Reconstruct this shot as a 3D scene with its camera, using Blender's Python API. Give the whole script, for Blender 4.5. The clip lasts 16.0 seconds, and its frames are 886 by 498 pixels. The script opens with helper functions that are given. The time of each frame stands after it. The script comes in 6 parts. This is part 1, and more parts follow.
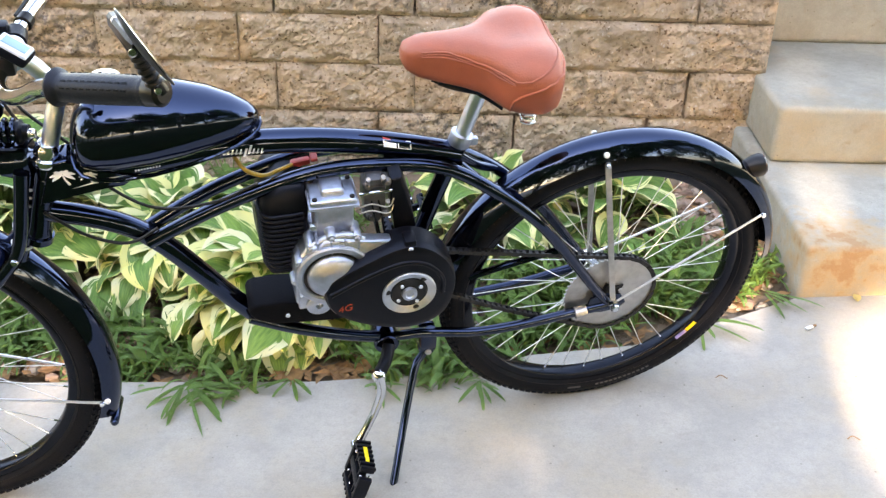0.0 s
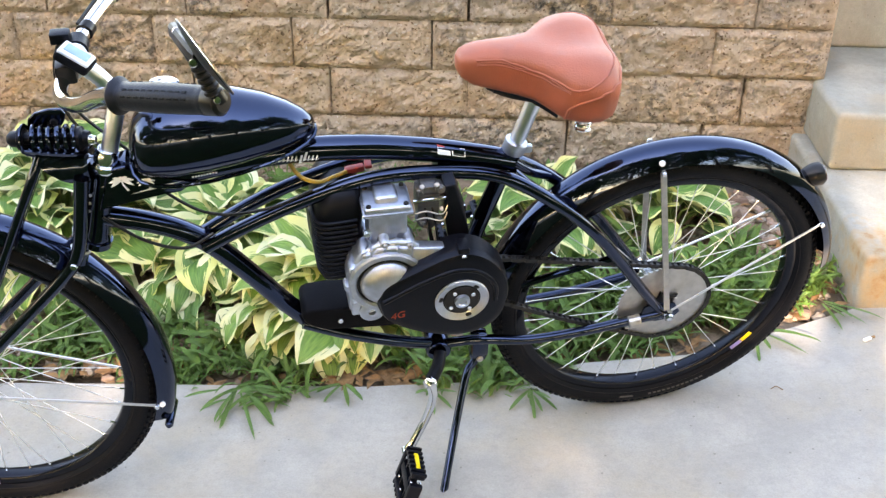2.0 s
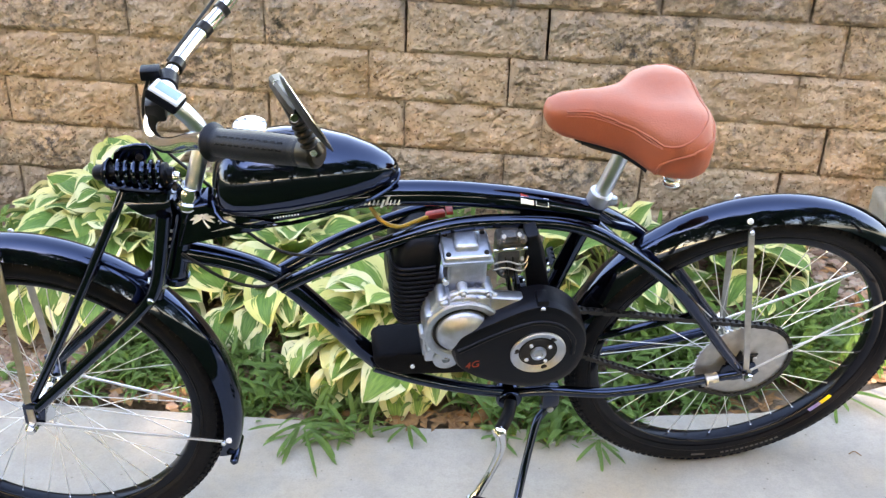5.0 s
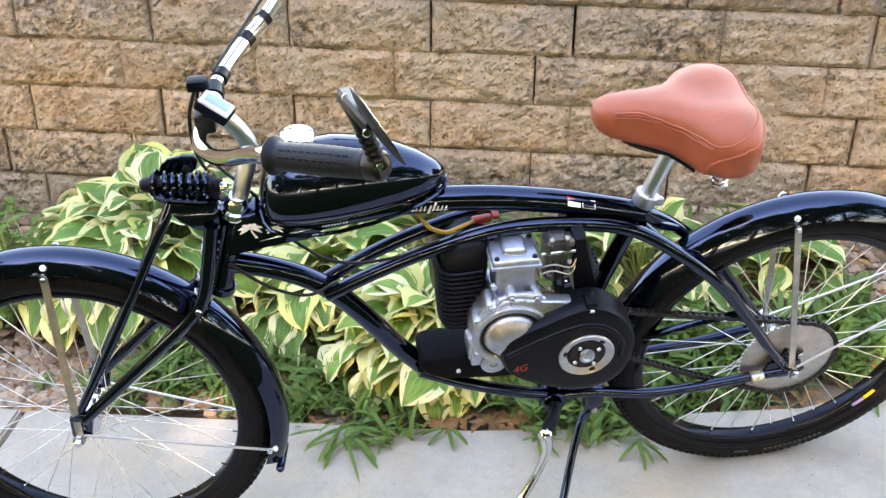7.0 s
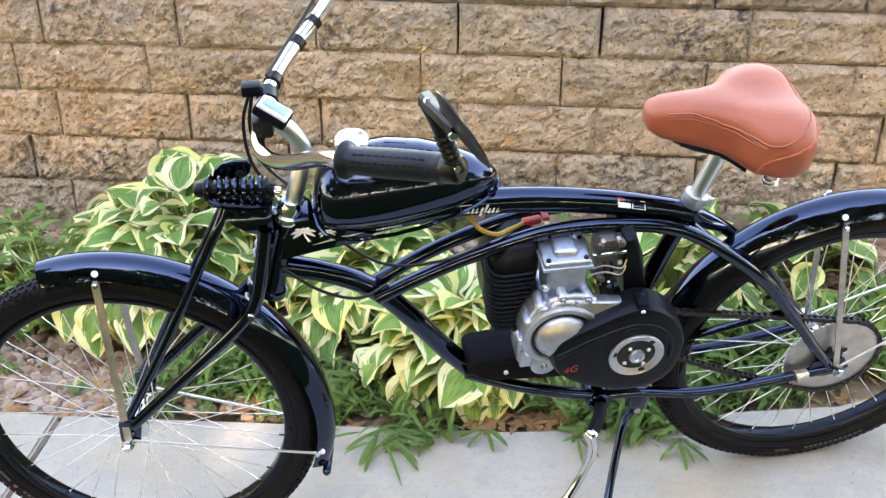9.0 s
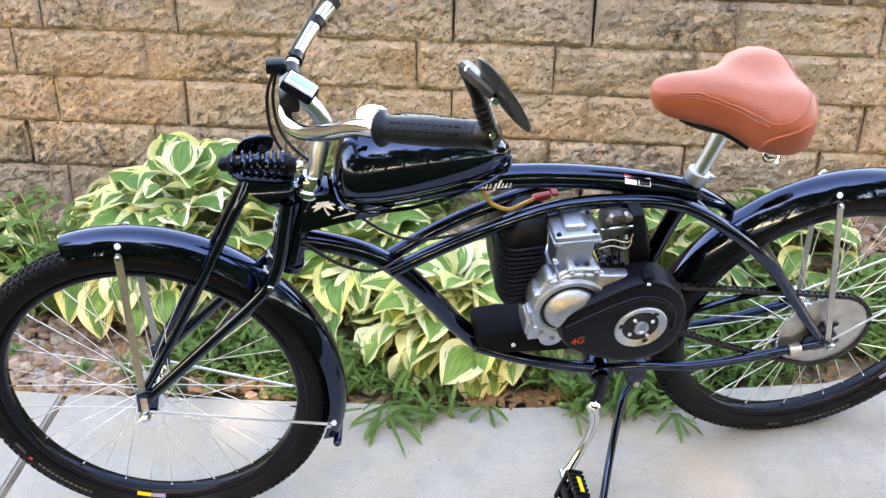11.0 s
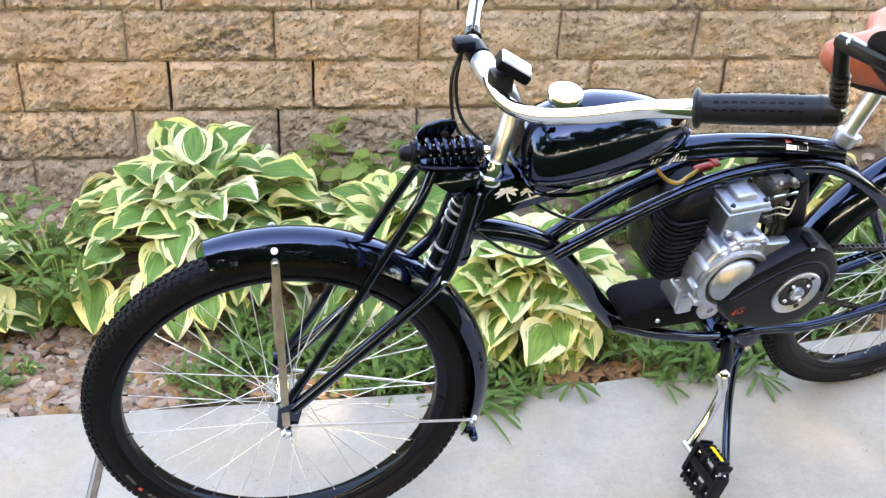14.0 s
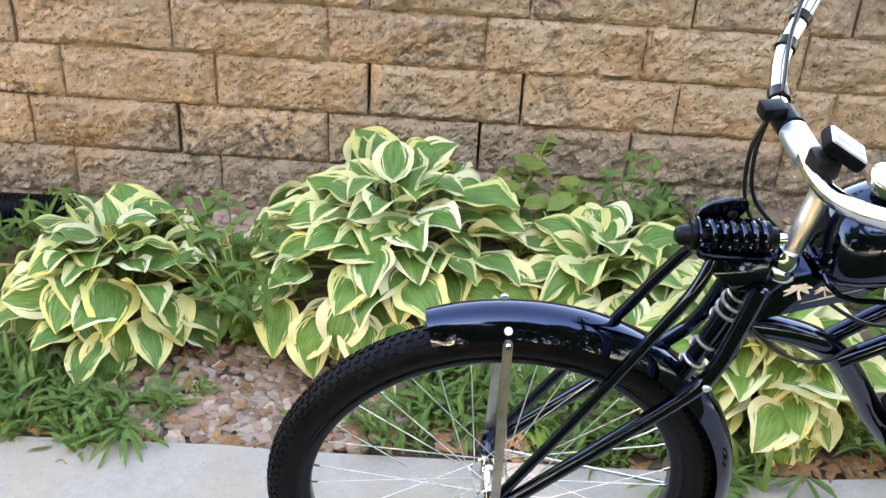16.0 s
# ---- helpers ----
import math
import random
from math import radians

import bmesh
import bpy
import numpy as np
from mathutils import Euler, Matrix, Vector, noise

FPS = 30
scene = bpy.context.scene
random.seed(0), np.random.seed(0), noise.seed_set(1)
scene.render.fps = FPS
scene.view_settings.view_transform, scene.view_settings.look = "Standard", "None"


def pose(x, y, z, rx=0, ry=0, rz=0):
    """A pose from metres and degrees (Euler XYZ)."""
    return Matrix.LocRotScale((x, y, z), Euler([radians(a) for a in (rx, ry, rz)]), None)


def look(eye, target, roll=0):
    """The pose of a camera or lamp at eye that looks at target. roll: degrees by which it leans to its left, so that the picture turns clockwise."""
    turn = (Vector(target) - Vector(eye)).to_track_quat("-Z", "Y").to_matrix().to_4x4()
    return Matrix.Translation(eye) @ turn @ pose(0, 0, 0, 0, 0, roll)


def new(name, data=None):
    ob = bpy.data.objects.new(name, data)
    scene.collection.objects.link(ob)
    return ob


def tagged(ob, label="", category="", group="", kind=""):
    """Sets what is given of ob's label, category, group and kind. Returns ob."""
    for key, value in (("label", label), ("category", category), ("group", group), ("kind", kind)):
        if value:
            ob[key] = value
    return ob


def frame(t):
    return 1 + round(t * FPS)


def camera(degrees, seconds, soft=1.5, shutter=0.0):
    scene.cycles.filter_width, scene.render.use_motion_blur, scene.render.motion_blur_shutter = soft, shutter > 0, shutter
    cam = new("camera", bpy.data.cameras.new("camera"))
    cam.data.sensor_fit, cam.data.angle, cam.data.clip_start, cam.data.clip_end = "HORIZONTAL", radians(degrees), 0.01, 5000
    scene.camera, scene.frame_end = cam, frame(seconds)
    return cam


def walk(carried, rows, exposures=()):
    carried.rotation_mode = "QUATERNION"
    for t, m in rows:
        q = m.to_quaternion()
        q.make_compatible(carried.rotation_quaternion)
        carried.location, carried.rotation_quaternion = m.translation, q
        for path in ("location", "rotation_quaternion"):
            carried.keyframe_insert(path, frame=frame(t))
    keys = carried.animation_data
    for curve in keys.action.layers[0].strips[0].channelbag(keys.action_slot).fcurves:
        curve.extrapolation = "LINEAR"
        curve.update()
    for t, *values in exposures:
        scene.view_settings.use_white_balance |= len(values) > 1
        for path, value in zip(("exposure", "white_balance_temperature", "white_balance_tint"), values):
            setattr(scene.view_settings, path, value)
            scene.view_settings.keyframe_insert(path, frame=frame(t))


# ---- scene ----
cam = camera(45.0, 16.0, 1.35)
PATH = [
    (0, (-0.17, 0.072, 1.489), (-0.125, 1.807, 0.495), 1.9),
    (0.5, (-0.17, 0.075, 1.49), (-0.148, 1.81, 0.496), 1.6),
    (1, (-0.168, 0.074, 1.489), (-0.173, 1.811, 0.497), 1.2),
    (1.5, (-0.171, 0.077, 1.49), (-0.199, 1.814, 0.499), 1.0),
    (2, (-0.177, 0.078, 1.494), (-0.224, 1.815, 0.503), 0.9),
    (2.5, (-0.177, 0.078, 1.49), (-0.248, 1.818, 0.506), 0.9),
    (3, (-0.178, 0.084, 1.489), (-0.272, 1.825, 0.511), 1.0),
    (3.5, (-0.181, 0.086, 1.487), (-0.296, 1.834, 0.521), 1.2),
    (4, (-0.188, 0.098, 1.496), (-0.321, 1.848, 0.537), 1.6),
    (4.5, (-0.206, 0.116, 1.507), (-0.352, 1.867, 0.552), 2.0),
    (7, (-0.293, 0.133, 1.527), (-0.451, 1.877, 0.56), 0.5),
    (7.5, (-0.319, 0.132, 1.529), (-0.478, 1.874, 0.559), 0.1),
    (8, (-0.356, 0.13, 1.532), (-0.513, 1.871, 0.562), -0.1),
    (10.5, (-0.396, 0.079, 1.524), (-0.547, 1.831, 0.571), 0.3),
    (11, (-0.443, 0.043, 1.523), (-0.544, 1.791, 0.557), 1.0),
    (11.5, (-0.526, -0.022, 1.491), (-0.545, 1.73, 0.527), 1.4),
    (12, (-0.643, -0.073, 1.495), (-0.557, 1.671, 0.521), 1.3),
    (12.5, (-0.835, -0.084, 1.505), (-0.606, 1.646, 0.528), 1.9),
    (13, (-0.929, -0.048, 1.494), (-0.627, 1.668, 0.51), 1.8),
    (13.5, (-0.965, 0.041, 1.482), (-0.67, 1.749, 0.485), 1.9),
    (14, (-1.019, 0.16, 1.491), (-0.779, 1.866, 0.475), 2.6),
    (14.5, (-1.048, 0.274, 1.494), (-0.906, 1.979, 0.459), 2.6),
    (15, (-1.076, 0.349, 1.479), (-1.019, 2.056, 0.439), 2.6),
    (15.5, (-1.105, 0.406, 1.471), (-1.098, 2.108, 0.421), 2.8),
    (16, (-1.152, 0.458, 1.467), (-1.178, 2.155, 0.409), 3.3),
]
walk(cam, [(t, look(eye, target, roll)) for t, eye, target, roll in PATH],
     [(0.0, 3.9), (2.5, 3.9), (3.4, 4.0), (4.2, 3.85), (7.0, 3.92), (10.5, 3.95), (12.0, 4.1), (13.5, 4.07), (14.5, 3.92), (15.0, 3.76), (16.0, 3.8)])

# ---- light ----
world = bpy.data.worlds.new("world")
scene.world = world
world.use_nodes = True
wn = world.node_tree.nodes
sky = wn.new("ShaderNodeTexSky")
sky.sky_type, sky.sun_disc = "NISHITA", False
SUN_EL, SUN_AZ = 24.0, 190.0
sky.sun_elevation, sky.sun_rotation = radians(SUN_EL), radians(SUN_AZ)
sky.air_density, sky.dust_density, sky.ozone_density = 1.2, 1.1, 2.2
world.node_tree.links.new(sky.outputs[0], wn["Background"].inputs[0])
wn["Background"].inputs[1].default_value = 0.14
sun = new("sun", bpy.data.lights.new("sun", "SUN"))
sun.data.energy, sun.data.angle, sun.data.color = 2.5, radians(0.6), (1.0, 0.95, 0.88)
sd = Vector((math.sin(radians(SUN_AZ)) * math.cos(radians(SUN_EL)), math.cos(radians(SUN_AZ)) * math.cos(radians(SUN_EL)), math.sin(radians(SUN_EL))))
sun.matrix_world = look(sd * 20, (0, 0, 0))
scene.view_settings.use_white_balance = True
scene.view_settings.white_balance_temperature, scene.view_settings.white_balance_tint = 9700, 23


# ---- materials ----
def material(name, base, rough=0.5, metal=0.0, vary=0.12, scale=20.0, bump=0.0, bump_scale=120.0, coat=0.0, second=None, spec=0.5):
    """A principled material with colour variation at two scales and fine relief."""
    m = bpy.data.materials.new(name)
    m.use_nodes = True
    n, l = m.node_tree.nodes, m.node_tree.links
    b = n["Principled BSDF"]
    b.inputs["Roughness"].default_value, b.inputs["Metallic"].default_value = rough, metal
    b.inputs["Coat Weight"].default_value = coat
    b.inputs["Coat Roughness"].default_value = 0.04
    b.inputs["Specular IOR Level"].default_value = spec
    tc = n.new("ShaderNodeTexCoord")
    fine = n.new("ShaderNodeTexNoise")
    fine.inputs["Scale"].default_value, fine.inputs["Detail"].default_value = scale, 8
    l.new(tc.outputs["Object"], fine.inputs["Vector"])
    big = n.new("ShaderNodeTexNoise")
    big.inputs["Scale"].default_value, big.inputs["Detail"].default_value = scale / 7, 3
    l.new(tc.outputs["Object"], big.inputs["Vector"])
    add = n.new("ShaderNodeMath")
    add.operation = "ADD"
    l.new(fine.outputs["Fac"], add.inputs[0]), l.new(big.outputs["Fac"], add.inputs[1])
    ramp = n.new("ShaderNodeMapRange")
    ramp.inputs["From Min"].default_value, ramp.inputs["From Max"].default_value = 0.7, 1.3
    l.new(add.outputs[0], ramp.inputs["Value"])
    mix = n.new("ShaderNodeMix")
    mix.data_type = "RGBA"
    dark = second or tuple(c * (1 - 2 * vary) for c in base)
    light = base if second else tuple(min(1, c * (1 + vary)) for c in base)
    mix.inputs["A"].default_value, mix.inputs["B"].default_value = (*dark, 1), (*light, 1)
    l.new(ramp.outputs[0], mix.inputs["Factor"])
    l.new(mix.outputs["Result"], b.inputs["Base Color"])
    rr = n.new("ShaderNodeMapRange")
    rr.inputs["To Min"].default_value, rr.inputs["To Max"].default_value = max(0.0, rough * 0.8), min(1.0, rough * 1.25)
    l.new(fine.outputs["Fac"], rr.inputs["Value"]), l.new(rr.outputs[0], b.inputs["Roughness"])
    if bump:
        g = n.new("ShaderNodeTexNoise")
        g.inputs["Scale"].default_value, g.inputs["Detail"].default_value = bump_scale, 6
        l.new(tc.outputs["Object"], g.inputs["Vector"])
        bp = n.new("ShaderNodeBump")
        bp.inputs["Strength"].default_value, bp.inputs["Distance"].default_value = bump, 0.01
        l.new(g.outputs["Fac"], bp.inputs["Height"]), l.new(bp.outputs[0], b.inputs["Normal"])
    return m


PAINT = material("black_gloss_paint", (0.0012, 0.0012, 0.0018), 0.045, spec=0.9)
PAINT.node_tree.nodes["Principled BSDF"].inputs["Specular Tint"].default_value = (0.36, 0.55, 1.0, 1)
RIM_PAINT = material("black_rim_paint", (0.0015, 0.0015, 0.0025), 0.22, spec=0.28)
RUBBER = material("tyre_rubber", (0.003, 0.003, 0.004), 0.5, bump=0.15, bump_scale=300, spec=0.14)
PLASTIC = material("black_plastic", (0.003, 0.0031, 0.0048), 0.38, bump=0.08, bump_scale=500, spec=0.2)
MATT = material("matt_black_cast", (0.003, 0.003, 0.004), 0.6, bump=0.1, bump_scale=300, spec=0.08)
GRIP = material("grip_rubber", (0.011, 0.0115, 0.014), 0.45, bump=0.1, bump_scale=400, spec=0.28)
CHROME = material("chrome", (0.7, 0.73, 0.76), 0.09, 1.0, vary=0.04)
for m in (RIM_PAINT, RUBBER, PLASTIC, MATT, GRIP):
    m.node_tree.nodes["Principled BSDF"].inputs["Specular Tint"].default_value = (0.62, 0.76, 1.0, 1)
POLISHED = material("polished_alloy", (0.666, 0.758, 0.903), 0.32, 1.0, vary=0.05)
STEEL = material("brushed_steel", (0.48, 0.48, 0.47), 0.43, 1.0, vary=0.14, scale=60)
ALLOY = material("cast_alloy", (0.5, 0.565, 0.67), 0.39, 1.0, vary=0.14, scale=60, bump=0.16, bump_scale=400)
LEATHER = material("tan_leather", (0.345, 0.083, 0.041), 0.5, vary=0.08, scale=30, bump=0.1, bump_scale=350, spec=0.5)
def concrete_material(name, pale, grey, tan, stain, rust=None):
    """Poured concrete: broad grey and tan clouds, fine sand grain, scattered dark specks."""
    m = bpy.data.materials.new(name)
    m.use_nodes = True
    n, l = m.node_tree.nodes, m.node_tree.links
    b = n["Principled BSDF"]
    geo = n.new("ShaderNodeNewGeometry")

    def tex(scale, detail, lo, hi, rough=0.6):
        t, r = n.new("ShaderNodeTexNoise"), n.new("ShaderNodeMapRange")
        t.inputs["Scale"].default_value, t.inputs["Detail"].default_value, t.inputs["Roughness"].default_value = scale, detail, rough
        r.inputs["From Min"].default_value, r.inputs["From Max"].default_value = lo, hi
        l.new(geo.outputs["Position"], t.inputs["Vector"]), l.new(t.outputs["Fac"], r.inputs["Value"])
        return r.outputs[0]

    def mix(fac, a, c, most=1.0):
        x = n.new("ShaderNodeMix")
        x.data_type = "RGBA"
        for s, v in (("A", a), ("B", c)):
            if isinstance(v, tuple):
                x.inputs[s].default_value = (*v, 1)
            else:
                l.new(v, x.inputs[s])
        k = n.new("ShaderNodeMath")
        k.operation = "MULTIPLY"
        k.inputs[1].default_value = most
        l.new(fac, k.inputs[0]), l.new(k.outputs[0], x.inputs["Factor"])
        return x.outputs["Result"]

    c = mix(tex(7, 8, 0.38, 0.62, 0.7), pale, grey)
    c = mix(tex(3.4, 5, 0.48, 0.66), c, tan, 0.75)
    c = mix(tex(60, 5, 0.45, 0.7, 0.7), c, tuple(v * 0.78 for v in grey), 0.32)
    c = mix(tex(240, 3, 0.35, 0.7), c, tuple(v * 0.7 for v in grey), 0.26)
    c = mix(tex(13, 5, 0.62, 0.72, 0.7), c, stain, 0.55)
    sp = n.new("ShaderNodeTexVoronoi")
    sp.inputs["Scale"].default_value = 26
    l.new(geo.outputs["Position"], sp.inputs["Vector"])
    r = n.new("ShaderNodeMapRange")
    r.inputs["From Min"].default_value, r.inputs["From Max"].default_value = 0.075, 0.05
    l.new(sp.outputs["Distance"], r.inputs["Value"])
    c = mix(r.outputs[0], c, (0.16, 0.14, 0.11), 0.6)
    if rust:
        # a ragged rust stain with a darker rim about one spot
        at = n.new("ShaderNodeVectorMath")
        at.operation, at.inputs[1].default_value = "DISTANCE", rust[:3]
        l.new(geo.outputs["Position"], at.inputs[0])
        wob = n.new("ShaderNodeMath")
        wob.operation, wob.inputs[1].default_value = "MULTIPLY_ADD", 0.16
        l.new(tex(22, 5, 0.3, 0.7), wob.inputs[0]), l.new(at.outputs["Value"], wob.inputs[2])
        for r0, r1, tint in ((rust[3] + 0.13, rust[3] + 0.02, (0.42, 0.27, 0.13)), (rust[3] + 0.03, rust[3] - 0.03, (0.3, 0.145, 0.06))):
            r = n.new("ShaderNodeMapRange")
            r.inputs["From Min"].default_value, r.inputs["From Max"].default_value = r0, r1
            l.new(wob.outputs[0], r.inputs["Value"])
            c = mix(r.outputs[0], c, tint, 0.6)
    l.new(c, b.inputs["Base Color"])
    b.inputs["Roughness"].default_value, b.inputs["Specular IOR Level"].default_value = 0.88, 0.25
    bp = n.new("ShaderNodeBump")
    bp.inputs["Strength"].default_value, bp.inputs["Distance"].default_value = 0.12, 0.004
    l.new(tex(170, 5, 0.2, 0.8), bp.inputs["Height"]), l.new(bp.outputs[0], b.inputs["Normal"])
    return m


CONCRETE = concrete_material("walk_concrete", (0.39, 0.366, 0.322), (0.32, 0.301, 0.268), (0.395, 0.328, 0.24), (0.275, 0.245, 0.207))
STEP = concrete_material("step_concrete", (0.36, 0.36, 0.32), (0.28, 0.28, 0.245), (0.35, 0.28, 0.19), (0.24, 0.18, 0.12), (0.87, 2.36, 0.19, 0.13))
SOIL = material("soil", (0.2, 0.145, 0.1), 0.95, scale=14, vary=0.3, bump=0.8, bump_scale=70)
LAWN = material("lawn", (0.025, 0.045, 0.011), 0.95, scale=8, vary=0.3, bump=0.5, bump_scale=90, spec=0.1)


# ---- mesh helpers ----
def mesh_from(bm, name):
    bmesh.ops.recalc_face_normals(bm, faces=bm.faces)
    me = bpy.data.meshes.new(name)
    bm.to_mesh(me)
    bm.free()
    return me


def part(name, bm, mat, parent=None, label="", smooth=True, sharp=40.0):
    me = mesh_from(bm, name)
    mats = mat if isinstance(mat, (list, tuple)) else [mat]
    for m in mats:
        me.materials.append(m)
    if smooth:
        me.polygons.foreach_set("use_smooth", [True] * len(me.polygons))
        me.set_sharp_from_angle(angle=radians(sharp))
    ob = new(name, me)
    if parent is not None:
        ob.parent = parent
    if label:
        ob["label"] = label
    return ob


def empty(name, m=None):
    ob = new(name)
    ob.empty_display_size = 0.1
    if m is not None:
        ob.matrix_world = m
    return ob


def smooth_path(pts, n=8):
    """Catmull-Rom through pts, n steps a span."""
    P = [Vector(p) for p in pts]
    if len(P) < 3:
        return P
    P = [2 * P[0] - P[1]] + P + [2 * P[-1] - P[-2]]
    out = []
    for i in range(1, len(P) - 2):
        a, b, c, d = P[i - 1:i + 3]
        for k in range(n):
            t = k / n
            out.append(0.5 * (2 * b + (c - a) * t + (2 * a - 5 * b + 4 * c - d) * t * t + (3 * b - a - 3 * c + d) * t ** 3))
    out.append(P[-2])
    return out


def loft(bm, rings, closed=False, cap=True):
    """Skin between rings of equally many points."""
    vs = [[bm.verts.new(p) for p in r] for r in rings]
    n = len(vs[0])
    pairs = list(zip(vs, vs[1:])) + ([(vs[-1], vs[0])] if closed else [])
    for a, b in pairs:
        for i in range(n):
            j = (i + 1) % n
            bm.faces.new((a[i], a[j], b[j], b[i]))
    if cap and not closed:
        bm.faces.new(vs[0][::-1])
        bm.faces.new(vs[-1])
    return vs


def sweep(bm, path, radius, seg=12, flat=1.0, side=None, closed=False):
    """A round (or, with flat, oval) bar along a path; radius a number or a function of 0..1."""
    path = [Vector(p) for p in path]
    n = len(path)
    rings = []
    ref = Vector(side) if side is not None else None
    for i, p in enumerate(path):
        if closed:
            t = (path[(i + 1) % n] - path[i - 1]).normalized()
        else:
            t = (path[min(i + 1, n - 1)] - path[max(i - 1, 0)]).normalized()
        if ref is None:
            ref = t.orthogonal()
        x = (ref - t * ref.dot(t)).normalized()
        if side is None:
            ref = x
        y = t.cross(x)
        r = radius(i / max(1, n - 1)) if callable(radius) else radius
        rings.append([p + x * r * math.cos(a) + y * r * flat * math.sin(a) for a in (2 * math.pi * k / seg for k in range(seg))])
    loft(bm, rings, closed)


def tube(pts, radius, seg=12, n=8, **kw):
    bm = bmesh.new()
    sweep(bm, smooth_path(pts, n), radius, seg, **kw)
    return bm


def lathe(bm, profile, origin, axis, seg=32, ref=None):
    """Turn (along, radius) pairs about an axis; ends with radius 0 close."""
    o, a = Vector(origin), Vector(axis).normalized()
    x = (Vector(ref) if ref is not None else a.orthogonal())
    x = (x - a * x.dot(a)).normalized()
    y = a.cross(x)
    rings = [[o + a * h + (x * math.cos(k) + y * math.sin(k)) * max(r, 1e-5) for k in (2 * math.pi * i / seg for i in range(seg))] for h, r in profile]
    loft(bm, rings)


def box(bm, c, size, bevel=0.003, m=None, seg=2):
    g = bmesh.ops.create_cube(bm, size=1.0)
    mm = Matrix.Translation(c) @ (m or Matrix()) @ Matrix.Diagonal((*size, 1))
    bmesh.ops.transform(bm, matrix=mm, verts=g["verts"])
    if bevel:
        es = list({e for v in g["verts"] for e in v.link_edges})
        bmesh.ops.bevel(bm, geom=es, offset=bevel, segments=seg, affect="EDGES", profile=0.6)


def prism(bm, outline, v0, v1, bevel=0.0):
    """A plate from an outline in the (u, w) plane, between v0 and v1."""
    a = [bm.verts.new((u, v0, w)) for u, w in outline]
    b = [bm.verts.new((u, v1, w)) for u, w in outline]
    n = len(a)
    top = bm.faces.new(a)
    bot = bm.faces.new(b[::-1])
    for i in range(n):
        bm.faces.new((a[i], b[i], b[(i + 1) % n], a[(i + 1) % n]))
    if bevel:
        es = list(top.edges) + list(bot.edges)
        bmesh.ops.bevel(bm, geom=es, offset=bevel, segments=3, affect="EDGES", profile=0.5)


# ---- ground ----
def gz(x):
    x = max(-7.0, min(3.0, x))
    return 0.0365 + 0.0565 * x


def sheet(name, xs, ys, z, mat):
    bm = bmesh.new()
    vs = [[bm.verts.new((x, y, z(x, y))) for y in ys] for x in xs]
    for i in range(len(xs) - 1):
        for j in range(len(ys) - 1):
            bm.faces.new((vs[i][j], vs[i + 1][j], vs[i + 1][j + 1], vs[i][j + 1]))
    return part(name, bm, mat)


EDGE = [(-7.0, 2.2), (-3.0, 2.12), (-1.6, 2.085), (-0.4, 2.03), (-0.02, 2.045), (0.09, 2.115), (0.34, 2.13), (0.6, 2.24), (0.84, 2.345)]


def edge_y(x):
    for (x0, y0), (x1, y1) in zip(EDGE, EDGE[1:]):
        if x <= x1:
            return y0 + (y1 - y0) * (x - x0) / (x1 - x0)
    return EDGE[-1][1]


far = [-400, -150, -60, -25, -12]
# unseen ground, kept dark so that the gloss paint reflects dark
tagged(sheet("ground", far + [-7, 3, 12, 25, 60, 150, 400], [-400, -150, -60, -25, -12, -3, 3.2], lambda x, y: gz(x) - 0.12, LAWN), "unseen dark green lawn assumed round the concrete walk", "ground", kind="structure")


def slab(name, outline, label):
    bm = bmesh.new()
    top = [bm.verts.new((x, y, gz(x))) for x, y in outline]
    bot = [bm.verts.new((x, y, gz(x) - 0.1)) for x, y in outline]
    f = bm.faces.new(top)
    for i in range(len(top)):
        j = (i + 1) % len(top)
        bm.faces.new((top[i], bot[i], bot[j], top[j]))
    bmesh.ops.bevel(bm, geom=list(f.edges), offset=0.006, segments=2, affect="EDGES")
    return tagged(part(name, bm, CONCRETE), label, "pavement", kind="structure")


JX0, JX1 = -1.468, -1.472
# near edge at y 1.2 is unseen, drawn in to darken the paint's reflections
slab("pavement", [(JX0 + 0.005, 1.2)] + [(JX0 + 0.005, edge_y(JX0))] + [p for p in EDGE if p[0] > -1.45] + [(0.84, 2.6), (2.9, 2.6), (2.9, 1.2)], "pale grey concrete walkway slab beside the planting bed")
slab("pavement", [(-6.9, 1.2), (-6.9, 2.198), (-3.0, 2.12), (-1.6, 2.085), (JX1 - 0.005, edge_y(JX1)), (JX1 - 0.005, 1.2)], "pale grey concrete slab past a control joint")
bm = bmesh.new()
for i in range(40):
    ya, yb = 1.21 + 0.85 * i / 40, 1.21 + 0.85 * (i + 1) / 40
    wa, wb = [0.006 + 0.0025 * noise.noise((0, y * 30, 0)) for y in (ya, yb)]
    bm.faces.new([bm.verts.new((-1.47 + dx, y, gz(-1.47) - 0.006 + 0.003 * noise.noise((3, y * 25, dx * 200)))) for dx, y in ((-wa, ya), (wa, ya), (wb, yb), (-wb, yb))])
tagged(part("trim", bm, SOIL), "dirt-filled control joint between two slabs", "joint", kind="structure")
bed = sheet("planting_bed", [-7 + 0.1 * i for i in range(79)], [1.98 + 0.05 * j for j in range(23)], lambda x, y: gz(x) - 0.03 + 0.03 * noise.noise((x * 3, y * 3, 0)) + max(0, y - edge_y(x)) * 0.06 - (0.06 if y < edge_y(x) + 0.02 else 0), SOIL)
tagged(bed, "brown soil of the planting bed below the wall", "soil", kind="structure")

